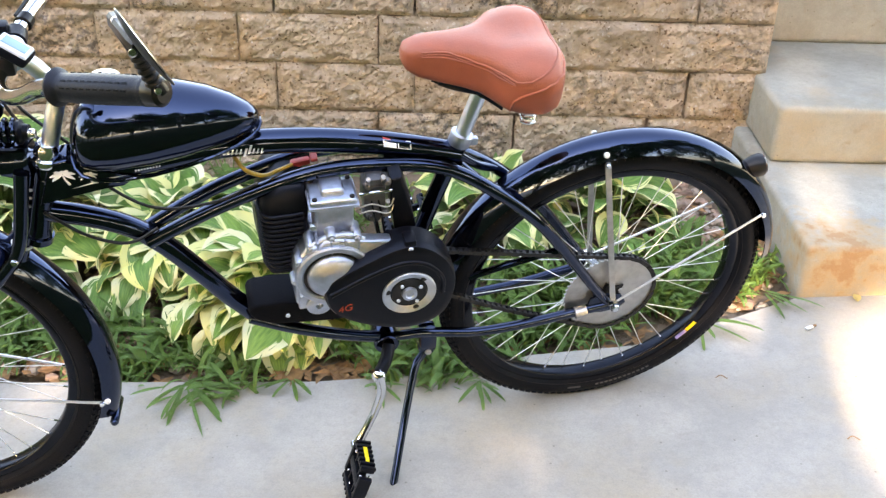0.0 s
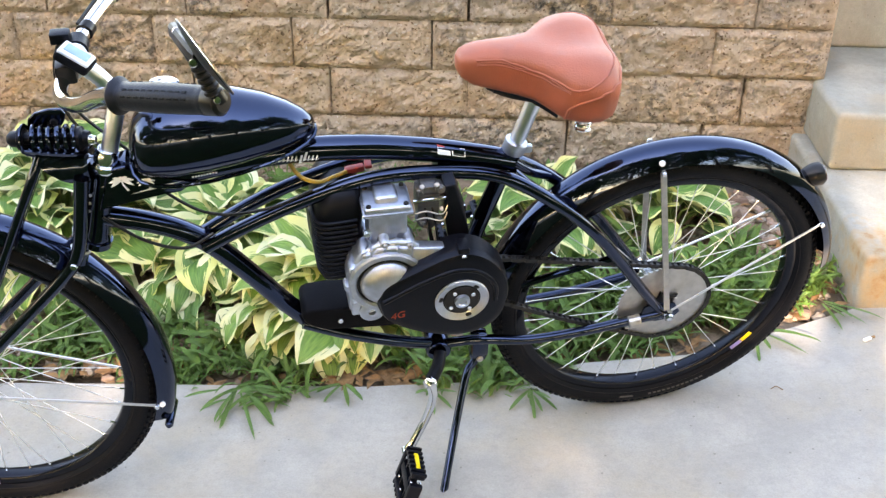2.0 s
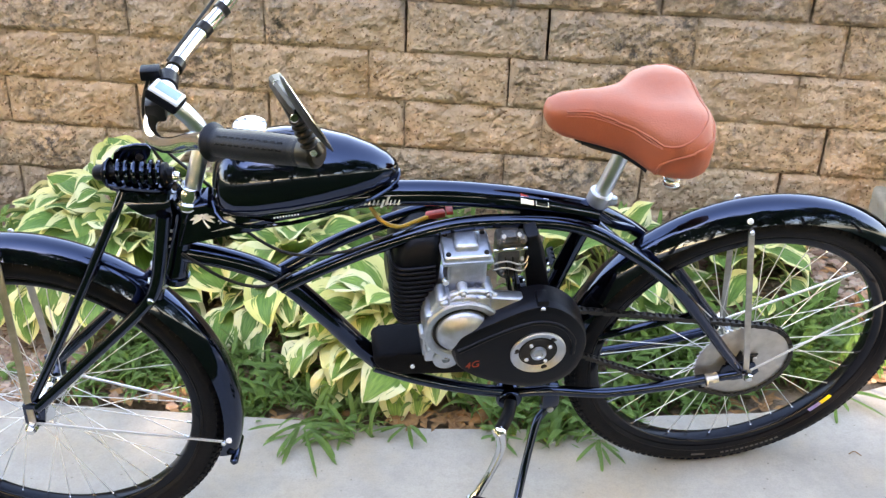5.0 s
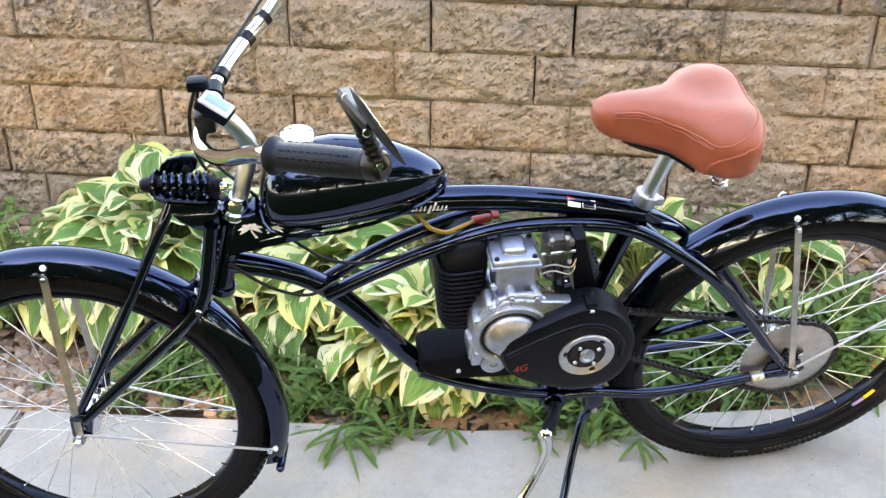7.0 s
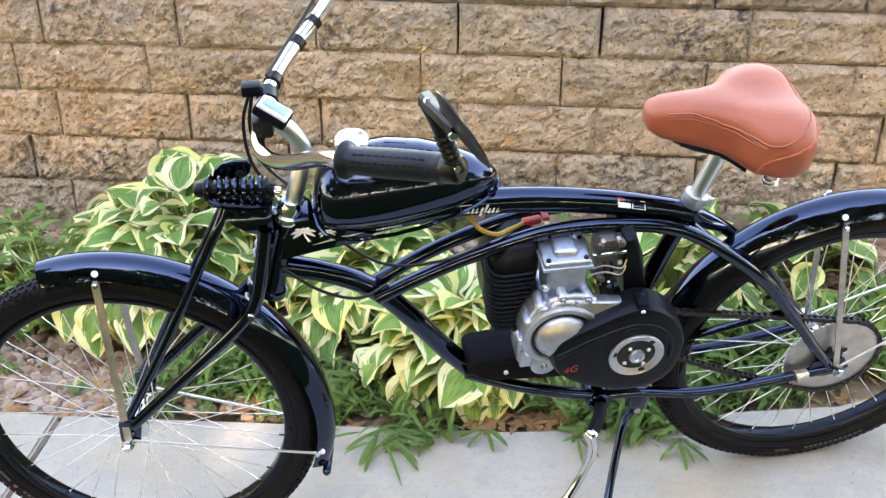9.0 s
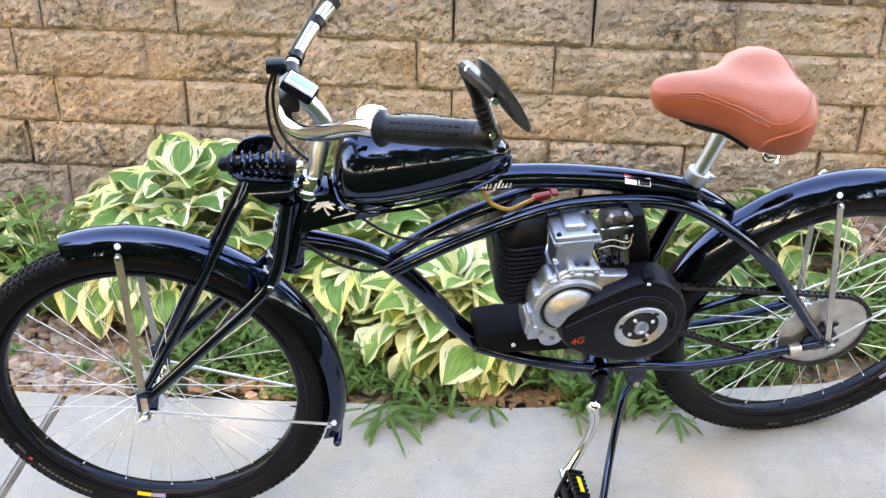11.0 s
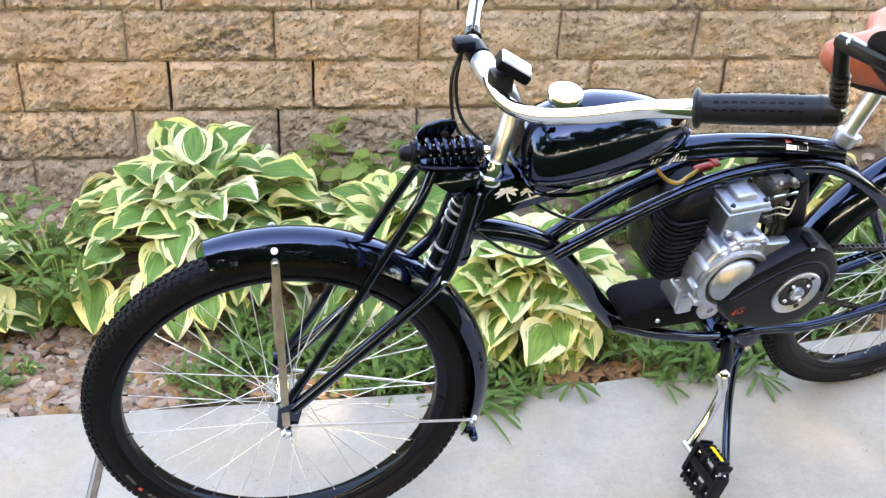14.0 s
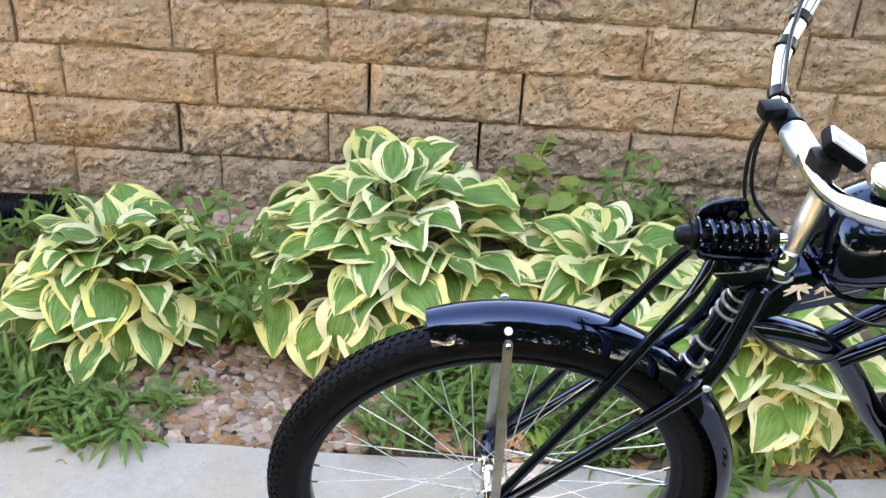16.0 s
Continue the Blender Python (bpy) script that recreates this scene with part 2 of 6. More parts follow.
# ---- retaining wall ----
WALL_Y, BLOCK, COURSE, BED = 3.05, 0.4065, 0.1485, 0.2445
def stone_material():
    """Split concrete block: tan to brown from block to block, pale grit, dark pits and weather stains."""
    m = bpy.data.materials.new("split_stone")
    m.use_nodes = True
    n, l = m.node_tree.nodes, m.node_tree.links
    b = n["Principled BSDF"]
    geo, info = n.new("ShaderNodeNewGeometry"), n.new("ShaderNodeObjectInfo")

    def tex(scale, detail, rough=0.6):
        t = n.new("ShaderNodeTexNoise")
        t.inputs["Scale"].default_value, t.inputs["Detail"].default_value, t.inputs["Roughness"].default_value = scale, detail, rough
        l.new(geo.outputs["Position"], t.inputs["Vector"])
        return t.outputs["Fac"]

    def span(v, a, c):
        r = n.new("ShaderNodeMapRange")
        r.inputs["From Min"].default_value, r.inputs["From Max"].default_value = a, c
        l.new(v, r.inputs["Value"])
        return r.outputs[0]

    def mix(fac, a, c):
        x = n.new("ShaderNodeMix")
        x.data_type = "RGBA"
        for s, v in (("A", a), ("B", c)):
            if isinstance(v, tuple):
                x.inputs[s].default_value = (*v, 1)
            else:
                l.new(v, x.inputs[s])
        l.new(fac, x.inputs["Factor"])
        return x.outputs["Result"]

    tone = mix(info.outputs["Random"], (0.575, 0.452, 0.338), (0.44, 0.348, 0.268))
    tone = mix(span(tex(9, 6), 0.35, 0.7), tone, (0.55, 0.438, 0.333))
    tone = mix(span(tex(4.5, 5), 0.55, 0.75), tone, (0.43, 0.285, 0.155))
    # pale lime bloom towards the upper courses
    sepz = n.new("ShaderNodeSeparateXYZ")
    l.new(geo.outputs["Position"], sepz.inputs[0])
    bloom = n.new("ShaderNodeMath")
    bloom.operation = "MULTIPLY"
    l.new(span(sepz.outputs[2], 0.5, 0.75), bloom.inputs[0]), l.new(span(tex(7, 6, 0.7), 0.5, 0.66), bloom.inputs[1])
    tone = mix(bloom.outputs[0], tone, (0.38, 0.365, 0.365))
    grit = n.new("ShaderNodeTexVoronoi")
    grit.inputs["Scale"].default_value = 170
    l.new(geo.outputs["Position"], grit.inputs["Vector"])
    sel = n.new("ShaderNodeSeparateColor")
    l.new(grit.outputs["Color"], sel.inputs[0])
    tone = mix(span(sel.outputs[0], 0.955, 0.98), tone, (0.6, 0.52, 0.43))
    tone = mix(span(sel.outputs[1], 0.91, 0.98), tone, (0.28, 0.2, 0.135))
    stain = n.new("ShaderNodeMath")
    stain.operation = "MULTIPLY"
    l.new(span(tex(3.2, 3), 0.47, 0.62), stain.inputs[0]), l.new(span(tex(38, 4, 0.7), 0.45, 0.62), stain.inputs[1])
    # only some blocks are badly weathered
    worn = n.new("ShaderNodeMath")
    worn.operation = "FRACT"
    wm = n.new("ShaderNodeMath")
    wm.operation, wm.inputs[1].default_value = "MULTIPLY", 13.7
    l.new(info.outputs["Random"], wm.inputs[0]), l.new(wm.outputs[0], worn.inputs[0])
    share = n.new("ShaderNodeMapRange")
    share.inputs["From Min"].default_value, share.inputs["From Max"].default_value = 0.35, 0.8
    share.inputs["To Min"].default_value, share.inputs["To Max"].default_value = 0.2, 1.0
    l.new(worn.outputs[0], share.inputs["Value"])
    dirt = n.new("ShaderNodeMath")
    dirt.operation = "MULTIPLY"
    l.new(stain.outputs[0], dirt.inputs[0]), l.new(share.outputs[0], dirt.inputs[1])
    tone = mix(dirt.outputs[0], tone, (0.11, 0.1, 0.092))
    # grey lichen and soot on the topmost course
    soot = n.new("ShaderNodeMath")
    soot.operation = "MULTIPLY"
    l.new(span(sepz.outputs[2], 0.6, 0.74), soot.inputs[0]), l.new(span(tex(11, 7, 0.75), 0.4, 0.64), soot.inputs[1])
    tone = mix(soot.outputs[0], tone, (0.2, 0.178, 0.155))
    l.new(tone, b.inputs["Base Color"])
    b.inputs["Roughness"].default_value, b.inputs["Specular IOR Level"].default_value = 0.93, 0.2
    bp = n.new("ShaderNodeBump")
    bp.inputs["Strength"].default_value, bp.inputs["Distance"].default_value = 1.0, 0.015
    l.new(tex(75, 8, 0.7), bp.inputs["Height"])
    lump = n.new("ShaderNodeBump")
    lump.inputs["Strength"].default_value, lump.inputs["Distance"].default_value = 0.9, 0.03
    l.new(tex(26, 4, 0.6), lump.inputs["Height"]), l.new(bp.outputs[0], lump.inputs["Normal"]), l.new(lump.outputs[0], b.inputs["Normal"])
    return m


STONE = stone_material()


def block_mesh(seed, wd=BLOCK - 0.003, ht=COURSE - 0.0025, dp=0.2):
    """A split-face block: rough front, cut sides."""
    rnd = random.Random(seed)
    bm = bmesh.new()
    nx, nz = 46, 18
    off = Vector((rnd.uniform(0, 99), rnd.uniform(0, 99), rnd.uniform(0, 99)))
    front = []
    for i in range(nx + 1):
        col = []
        for j in range(nz + 1):
            x, z = (i / nx - 0.5) * wd, (j / nz - 0.5) * ht
            e = min(i, nx - i) / 2.2, min(j, nz - j) / 2.0
            k = min(1.0, min(e))
            p = Vector((x, 0, z)) + off
            d = 0.010 * k + 0.011 * noise.noise(p * 12) * (0.25 + k) + (0.010 * noise.noise(p * 38) + 0.008 * (0.5 - abs(noise.noise(p * 70))) + 0.005 * noise.noise(p * 130)) * k
            col.append(bm.verts.new((x, -d, z)))
        front.append(col)
    for i in range(nx):
        for j in range(nz):
            bm.faces.new((front[i][j], front[i + 1][j], front[i + 1][j + 1], front[i][j + 1]))
    ring = [front[i][0] for i in range(nx + 1)] + [front[nx][j] for j in range(1, nz + 1)] + [front[i][nz] for i in range(nx - 1, -1, -1)] + [front[0][j] for j in range(nz - 1, 0, -1)]
    back = [bm.verts.new((v.co.x, dp, v.co.z)) for v in ring]
    for i in range(len(ring)):
        j = (i + 1) % len(ring)
        bm.faces.new((ring[i], ring[j], back[j], back[i]))
    me = mesh_from(bm, "block")
    me.materials.append(STONE)
    return me


bm = bmesh.new()
box(bm, (-3.1, WALL_Y + 0.3, 0.2), (7.88, 0.38, 1.8), 0)
wall = tagged(part("retaining_wall", bm, SOIL, smooth=False), "tan split-face concrete block retaining wall in running bond", "wall", kind="structure")
blocks = [block_mesh(s) for s in range(12)]
rnd = random.Random(4)
for k in range(-6, 6):
    start = -1.519 if k % 2 else -1.413
    for i in range(-13, 6):
        x = start + (i + 0.5) * BLOCK
        if x > 0.68 or x < -6.8:
            continue
        z = BED + (k + 0.5) * COURSE
        if z + COURSE < gz(x) - 0.1:
            continue
        ob = new("block", rnd.choice(blocks))
        ob.parent = wall
        ob.matrix_world = Matrix.Translation((x + rnd.uniform(-1, 1) * 0.001, WALL_Y + 0.016 + rnd.uniform(-1, 1) * 0.004, z)) @ (Matrix.Rotation(math.pi, 4, "Y") if rnd.random() < 0.5 else Matrix()) @ Matrix.Diagonal((rnd.choice((1.0, 1.0, 0.998, 0.99, 0.98)), 1, 1, 1))
for k in range(-6, 6):
    start = -1.519 if k % 2 else -1.413
    last = start + BLOCK * math.floor((0.68 - start) / BLOCK - 0.5 + 1e-6) + BLOCK
    wd = 0.845 - last
    if wd > 0.05:
        ob = new("block", block_mesh(80 + k, wd=wd - 0.003))
        ob.parent = wall
        ob.matrix_world = Matrix.Translation((last + wd / 2, WALL_Y + 0.014, BED + (k + 0.5) * COURSE))
sheetb = sheet("raised_lawn", [-400, -60, -7, 3, 60, 400], [3.2, 8, 40, 400], lambda x, y: 1.15, LAWN)
tagged(sheetb, "lawn held up behind the retaining wall", "ground", kind="structure")

# ---- steps ----
for name, x, y0, y1, z0, z1 in (("step", 0.776, 2.322, 5.4, -0.2, 0.228), ("step", 0.812, 2.80, 5.4, 0.228, 0.396), ("step", 0.862, 3.35, 5.4, 0.396, 0.565), ("step", 0.866, 3.8, 5.4, 0.565, 0.735), ("step", 0.87, 4.25, 5.4, 0.735, 0.905), ("step", 0.874, 4.7, 5.4, 0.905, 1.075)):
    c, size = ((x + 2.6) / 2, (y0 + y1) / 2, (z0 + z1) / 2), (2.6 - x, y1 - y0, z1 - z0)
    bm = bmesh.new()
    box(bm, c, size, 0.018, seg=3)
    tagged(part(name, bm, STEP), "worn grey poured concrete step with brown stains", "step", "entrance steps", "structure")

# ---- planting bed ----
def ground_z(x, y):
    return gz(x) - 0.03 + 0.03 * noise.noise((x * 3, y * 3, 0)) + max(0, y - edge_y(x)) * 0.06


def leaf_material(name, green, green2, margin, margin2, edge=0.62, ragged=0.5):
    """Green blade with a pale ragged margin, varied from leaf to leaf; light shines through a little."""
    m = bpy.data.materials.new(name)
    m.use_nodes = True
    n, l = m.node_tree.nodes, m.node_tree.links
    b = n["Principled BSDF"]
    uv = n.new("ShaderNodeUVMap")
    sep = n.new("ShaderNodeSeparateXYZ")
    l.new(uv.outputs[0], sep.inputs[0])
    info = n.new("ShaderNodeObjectInfo")

    def math_node(op, a, c):
        k = n.new("ShaderNodeMath")
        k.operation = op
        for s, v in zip(k.inputs, (a, c)):
            if isinstance(v, (int, float)):
                s.default_value = v
            else:
                l.new(v, s)
        return k.outputs[0]

    across = math_node("ABSOLUTE", math_node("SUBTRACT", math_node("MULTIPLY", sep.outputs[0], 2.0), 1.0), 0)
    comb = n.new("ShaderNodeCombineXYZ")
    l.new(math_node("MULTIPLY", sep.outputs[0], 20.0), comb.inputs[0])
    l.new(math_node("MULTIPLY", sep.outputs[1], 2.6), comb.inputs[1])
    l.new(math_node("MULTIPLY", info.outputs["Random"], 60.0), comb.inputs[2])
    ns = n.new("ShaderNodeTexNoise")
    ns.inputs["Scale"].default_value, ns.inputs["Detail"].default_value = 1.0, 4
    l.new(comb.outputs[0], ns.inputs["Vector"])
    tip = math_node("MULTIPLY", math_node("POWER", sep.outputs[1], 4.0), 0.25)
    v = math_node("ADD", math_node("ADD", across, tip), math_node("MULTIPLY", math_node("SUBTRACT", ns.outputs["Fac"], 0.5), ragged))
    v = math_node("ADD", v, math_node("MULTIPLY", math_node("SUBTRACT", info.outputs["Random"], 0.5), 0.25))
    mr = n.new("ShaderNodeMapRange")
    mr.inputs["From Min"].default_value, mr.inputs["From Max"].default_value = edge, edge + 0.07
    l.new(v, mr.inputs["Value"])

    def two(a, c, fac):
        x = n.new("ShaderNodeMix")
        x.data_type = "RGBA"
        x.inputs["A"].default_value, x.inputs["B"].default_value = (*a, 1), (*c, 1)
        l.new(fac, x.inputs["Factor"])
        return x.outputs["Result"]

    rnd2 = math_node("FRACT", math_node("MULTIPLY", info.outputs["Random"], 7.31), 0)
    blotch = n.new("ShaderNodeMapRange")
    blotch.inputs["From Min"].default_value, blotch.inputs["From Max"].default_value = 0.35, 0.7
    l.new(ns.outputs["Fac"], blotch.inputs["Value"])
    fin = n.new("ShaderNodeMix")
    fin.data_type = "RGBA"
    l.new(two(green, green2, blotch.outputs[0]), fin.inputs["A"])
    l.new(two(margin, margin2, rnd2), fin.inputs["B"])
    l.new(mr.outputs[0], fin.inputs["Factor"])
    l.new(fin.outputs["Result"], b.inputs["Base Color"])
    b.inputs["Roughness"].default_value, b.inputs["Specular IOR Level"].default_value = 0.38, 0.5
    # parallel veins
    wv = n.new("ShaderNodeTexWave")
    wv.inputs["Scale"].default_value, wv.inputs["Distortion"].default_value = 0.75, 0.6
    l.new(comb.outputs[0], wv.inputs["Vector"])
    bp = n.new("ShaderNodeBump")
    bp.inputs["Strength"].default_value, bp.inputs["Distance"].default_value = 0.5, 0.004
    l.new(wv.outputs["Fac"], bp.inputs["Height"]), l.new(bp.outputs[0], b.inputs["Normal"])
    tr = n.new("ShaderNodeBsdfTranslucent")
    l.new(fin.outputs["Result"], tr.inputs["Color"])
    ms = n.new("ShaderNodeMixShader")
    ms.inputs[0].default_value = 0.14
    l.new(b.outputs[0], ms.inputs[1]), l.new(tr.outputs[0], ms.inputs[2])
    l.new(ms.outputs[0], n["Material Output"].inputs["Surface"])
    return m


HOSTA = leaf_material("variegated_hosta_leaf", (0.065, 0.185, 0.04), (0.16, 0.34, 0.08), (0.68, 0.7, 0.24), (0.82, 0.83, 0.56), 0.6, 1.2)
WEED = leaf_material("weed_leaf", (0.075, 0.175, 0.038), (0.15, 0.28, 0.06), (0.07, 0.16, 0.04), (0.12, 0.2, 0.05), 1.2)
VINE = leaf_material("vine_leaf", (0.14, 0.25, 0.05), (0.24, 0.32, 0.07), (0.38, 0.3, 0.06), (0.26, 0.31, 0.08), 0.9)
DRY = material("dry_leaf", (0.3, 0.15, 0.06), 0.8, scale=60, vary=0.3)


def blade_mesh(name, length, width, droop, cup, wave, seed, mat, nx=8, ny=10, shape=1.0):
    """A pointed, cupped blade along +X from the stalk, with UV across and along."""
    rnd = random.Random(seed)
    ph, twist = rnd.uniform(0, 6), rnd.uniform(-0.25, 0.25)
    bm = bmesh.new()
    uvl = bm.loops.layers.uv.new("uv")
    vs, uvs = [], {}
    ang, x, z = 0.25, 0.0, 0.0
    for j in range(ny + 1):
        t = j / ny
        # ovate outline: heart base, long point
        half = width / 2 * (math.sin(math.pi * t ** 0.72) ** 0.8 * (1 - 0.25 * t) + 0.02) if shape else width / 2 * math.sin(math.pi * min(1, t * 0.95 + 0.05)) ** 0.5
        if j == ny:
            half = 0.0015
        row = []
        for i in range(nx + 1):
            s = -1 + 2 * i / nx
            y = half * s
            lift = cup * width * (abs(s) ** 1.5) * math.sin(math.pi * min(1, t * 1.1)) + wave * width * math.sin(ph + t * 11 + s * 1.5) * s * s
            back = -0.16 * width * (abs(s) ** 2) * max(0, 1 - t * 4)
            px, pz = x + back - math.sin(ang) * lift * -1 * 0.0, z + lift
            v = bm.verts.new((px, y * math.cos(twist * t) , pz + y * math.sin(twist * t)))
            uvs[v] = (i / nx, t)
            row.append(v)
        vs.append(row)
        ang -= droop / ny * (0.4 + 1.2 * t)
        x += math.cos(ang) * length / ny
        z += math.sin(ang) * length / ny
    for a, b in zip(vs, vs[1:]):
        for i in range(nx):
            f = bm.faces.new((a[i], a[i + 1], b[i + 1], b[i]))
            for lp in f.loops:
                lp[uvl].uv = uvs[lp.vert]
    me = mesh_from(bm, name)
    me.materials.append(mat)
    me.polygons.foreach_set("use_smooth", [True] * len(me.polygons))
    return me


LEAVES = [blade_mesh("leaf", 0.132, 0.1 + 0.006 * (k % 4), 0.45 + 0.15 * k, 0.07 + 0.06 * (k % 3), 0.05, k, HOSTA, 10, 12) for k in range(8)]
STALK = material("leaf_stalk", (0.2, 0.3, 0.09), 0.6)


GOLD = leaf_material("golden_hosta_leaf", (0.11, 0.26, 0.05), (0.26, 0.45, 0.1), (0.74, 0.75, 0.3), (0.85, 0.85, 0.55), 0.5, 0.95)
GOLDEN = []
for src in LEAVES:
    me = src.copy()
    me.materials[0] = GOLD
    GOLDEN.append(me)


def hosta(x, y, R, H, count, seed, label, lean=(0, 0), leaves=LEAVES):
    rnd = random.Random(seed)
    zb = ground_z(x, y)
    plant = tagged(empty("hosta_plant", Matrix.Translation((x, y, zb))), label, "plant", "hostas in the bed")
    stalks = bmesh.new()
    for i in range(count):
        f = ((i + 0.5) / count) ** 0.62
        az = i * 2.39996 + rnd.uniform(-0.3, 0.3)
        d = R * f * rnd.uniform(0.72, 0.95)
        h = H * (1 - 0.72 * f ** 2.2) * rnd.uniform(0.82, 1.06) + 0.02
        px, py = d * math.cos(az) + lean[0] * h, d * math.sin(az) + lean[1] * h
        if y + py > WALL_Y - 0.1:
            py = WALL_Y - 0.1 - y - rnd.uniform(0, 0.05)
        p = Vector((px, py, max(0.03, h)))
        tilt = radians(34 - 74 * f + rnd.gauss(0, 16))
        s = rnd.uniform(0.76, 1.18) * (0.92 + 0.22 * math.sin(math.pi * f)) * (0.96 if leaves is GOLDEN else 1.0)
        ob = new("leaf", rnd.choice(leaves))
        ob.parent = plant
        ob.matrix_basis = Matrix.Translation(p) @ Matrix.Rotation(az + rnd.gauss(0, 0.5), 4, "Z") @ Matrix.Rotation(-tilt, 4, "Y") @ Matrix.Rotation(rnd.gauss(0, 0.36), 4, "X") @ Matrix.Diagonal((s * 0.88, s * 1.0, s * 0.88, 1))
        a = Vector((px * 0.08, py * 0.08, 0))
        sweep(stalks, [a, a.lerp(p, 0.55) + Vector((0, 0, 0.25 * h)), p], 0.0032, 5)
    tagged(part("stalk", stalks, STALK, plant), kind="stuff")


for x, y, R, H, n, seed, lean, label in (
        (-1.95, 2.56, 0.29, 0.21, 112, 1, (0, 0), "cream-edged hosta clump with drooping outer leaves"),
        (-1.30, 2.62, 0.40, 0.30, 172, 2, (0, 0), "large mounded hosta with broad cream-edged leaves"),
        (-0.80, 2.56, 0.27, 0.20, 92, 3, (0, 0), "cream-edged hosta half hidden by the bicycle frame"),
        (-0.52, 2.36, 0.27, 0.20, 135, 4, (0, -0.25), "yellowish variegated hosta leaning over the walk"),
        (0.02, 2.62, 0.2, 0.17, 36, 5, (0, 0), "small variegated hosta behind the rear wheel"),
        (0.36, 2.68, 0.17, 0.15, 26, 6, (0, 0), "small variegated hosta by the wall"),
        (-2.62, 2.6, 0.28, 0.22, 50, 7, (0, 0), "cream-edged hosta clump at the bed's end")):
    hosta(x, y, R, H, n, seed, label, lean, GOLDEN if "yellowish" in label else LEAVES)

# weeds: low tufts of broad-bladed grass
BLADES = [blade_mesh("blade", 1.0, 0.11 + 0.02 * (k % 3), 0.5 + 0.4 * k, 0.12, 0.0, 30 + k, WEED, 2, 6, 0) for k in range(4)]


def tuft_mesh(seed, count, length, spread):
    """Grass blades along a few trailing stems."""
    rnd = random.Random(seed)
    verts, faces, uvs = [], [], []
    for i in range(count):
        src = rnd.choice(BLADES)
        az = rnd.uniform(0, 2 * math.pi)
        el = radians(rnd.uniform(5, 70))
        L = length * rnd.uniform(0.5, 1.15)
        base = Vector((rnd.gauss(0, spread), rnd.gauss(0, spread), rnd.uniform(0, 0.02)))
        m = Matrix.Translation(base) @ Matrix.Rotation(az, 4, "Z") @ Matrix.Rotation(-el, 4, "Y") @ Matrix.Rotation(rnd.uniform(-0.6, 0.6), 4, "X") @ Matrix.Diagonal((L, L, L, 1))
        o = len(verts)
        verts += [m @ v.co for v in src.vertices]
        lay = src.uv_layers[0].data
        for p in src.polygons:
            faces.append([o + k for k in p.vertices])
            uvs += [tuple(lay[k].uv) for k in p.loop_indices]
    verts = [(v.x, v.y, max(v.z, -0.005)) for v in verts]
    me = bpy.data.meshes.new("grass_tuft")
    me.from_pydata([tuple(v) for v in verts], [], faces)
    u = me.uv_layers.new(name="uv")
    for k, q in enumerate(uvs):
        u.data[k].uv = q
    me.materials.append(WEED)
    me.polygons.foreach_set("use_smooth", [True] * len(me.polygons))
    return me


TUFTS = [tuft_mesh(60 + k, 34, 0.10, 0.03) for k in range(5)]
rnd = random.Random(11)


def tuft(x, y, s=1.0, z=None):
    ob = tagged(new("grass_tuft", rnd.choice(TUFTS)), "green broad-bladed grass weed rooted in the bed", "weed", "grass weeds")
    ob.matrix_world = Matrix.Translation((x, y, ground_z(x, y) + 0.012 if z is None else z)) @ Matrix.Rotation(rnd.uniform(0, 6.28), 4, "Z") @ Matrix.Diagonal((s, s, s, 1))


for k in range(26):
    x = -0.30 + 1.0 * k / 25 + rnd.uniform(-0.02, 0.02)
    tuft(x, edge_y(x) + rnd.uniform(0.02, 0.16) + (0.06 if x > 0.1 else 0), rnd.uniform(0.75, 1.1) * (0.8 if x > 0.1 else 1))
for k in range(16):
    x = -0.95 + 0.5 * k / 15 + rnd.uniform(-0.02, 0.02)
    tuft(x, edge_y(x) + rnd.uniform(0.03, 0.14), rnd.uniform(0.5, 0.9))
for k in range(26):
    x = -2.5 + 1.55 * k / 25
    if -1.72 < x < -1.36:
        continue
    tuft(x, edge_y(x) + rnd.uniform(0.02, 0.16), rnd.uniform(0.5, 0.85))
for x, y, s in ((-0.62, 2.05, 1.0), (-0.58, 2.03, 0.9), (-0.12, 2.03, 0.8), (0.03, 2.05, 0.9), (0.7, 2.44, 0.8), (0.76, 2.48, 0.8), (0.7, 2.55, 0.8), (0.6, 2.5, 0.7), (-1.9, 2.09, 0.8), (-1.85, 2.11, 0.7), (0.15, 2.35, 1.2), (0.3, 2.4, 1.2), (0.45, 2.45, 1.2), (0.55, 2.6, 1.0), (-0.1, 2.4, 1.2), (0.02, 2.32, 1.2), (0.2, 2.55, 1.2), (-0.2, 2.6, 1.1), (-0.2, 2.75, 1.2), (0.15, 2.8, 1.2), (-0.35, 2.7, 1.0), (-2.25, 2.85, 1.2), (-2.35, 2.8, 1.2), (-2.0, 2.93, 1.0), (-1.15, 2.2, 0.9), (-1.05, 2.28, 1.0), (-0.98, 2.2, 0.9), (-1.2, 2.3, 0.9), (-0.9, 2.24, 0.9), (-0.75, 2.2, 0.9), (-1.1, 2.14, 0.8), (-0.6, 2.96, 1.1), (-0.45, 2.92, 1.1), (0.0, 2.9, 1.2), (0.3, 2.88, 1.1), (0.5, 2.8, 1.0)):
    tuft(x, y, s)


for k in range(30):
    tuft(rnd.uniform(-2.4, -1.8), rnd.uniform(2.14, 2.34), rnd.uniform(0.6, 1.0))
for k in range(14):
    tuft(rnd.uniform(-1.25, -0.75), rnd.uniform(2.12, 2.3), rnd.uniform(0.7, 1.0))

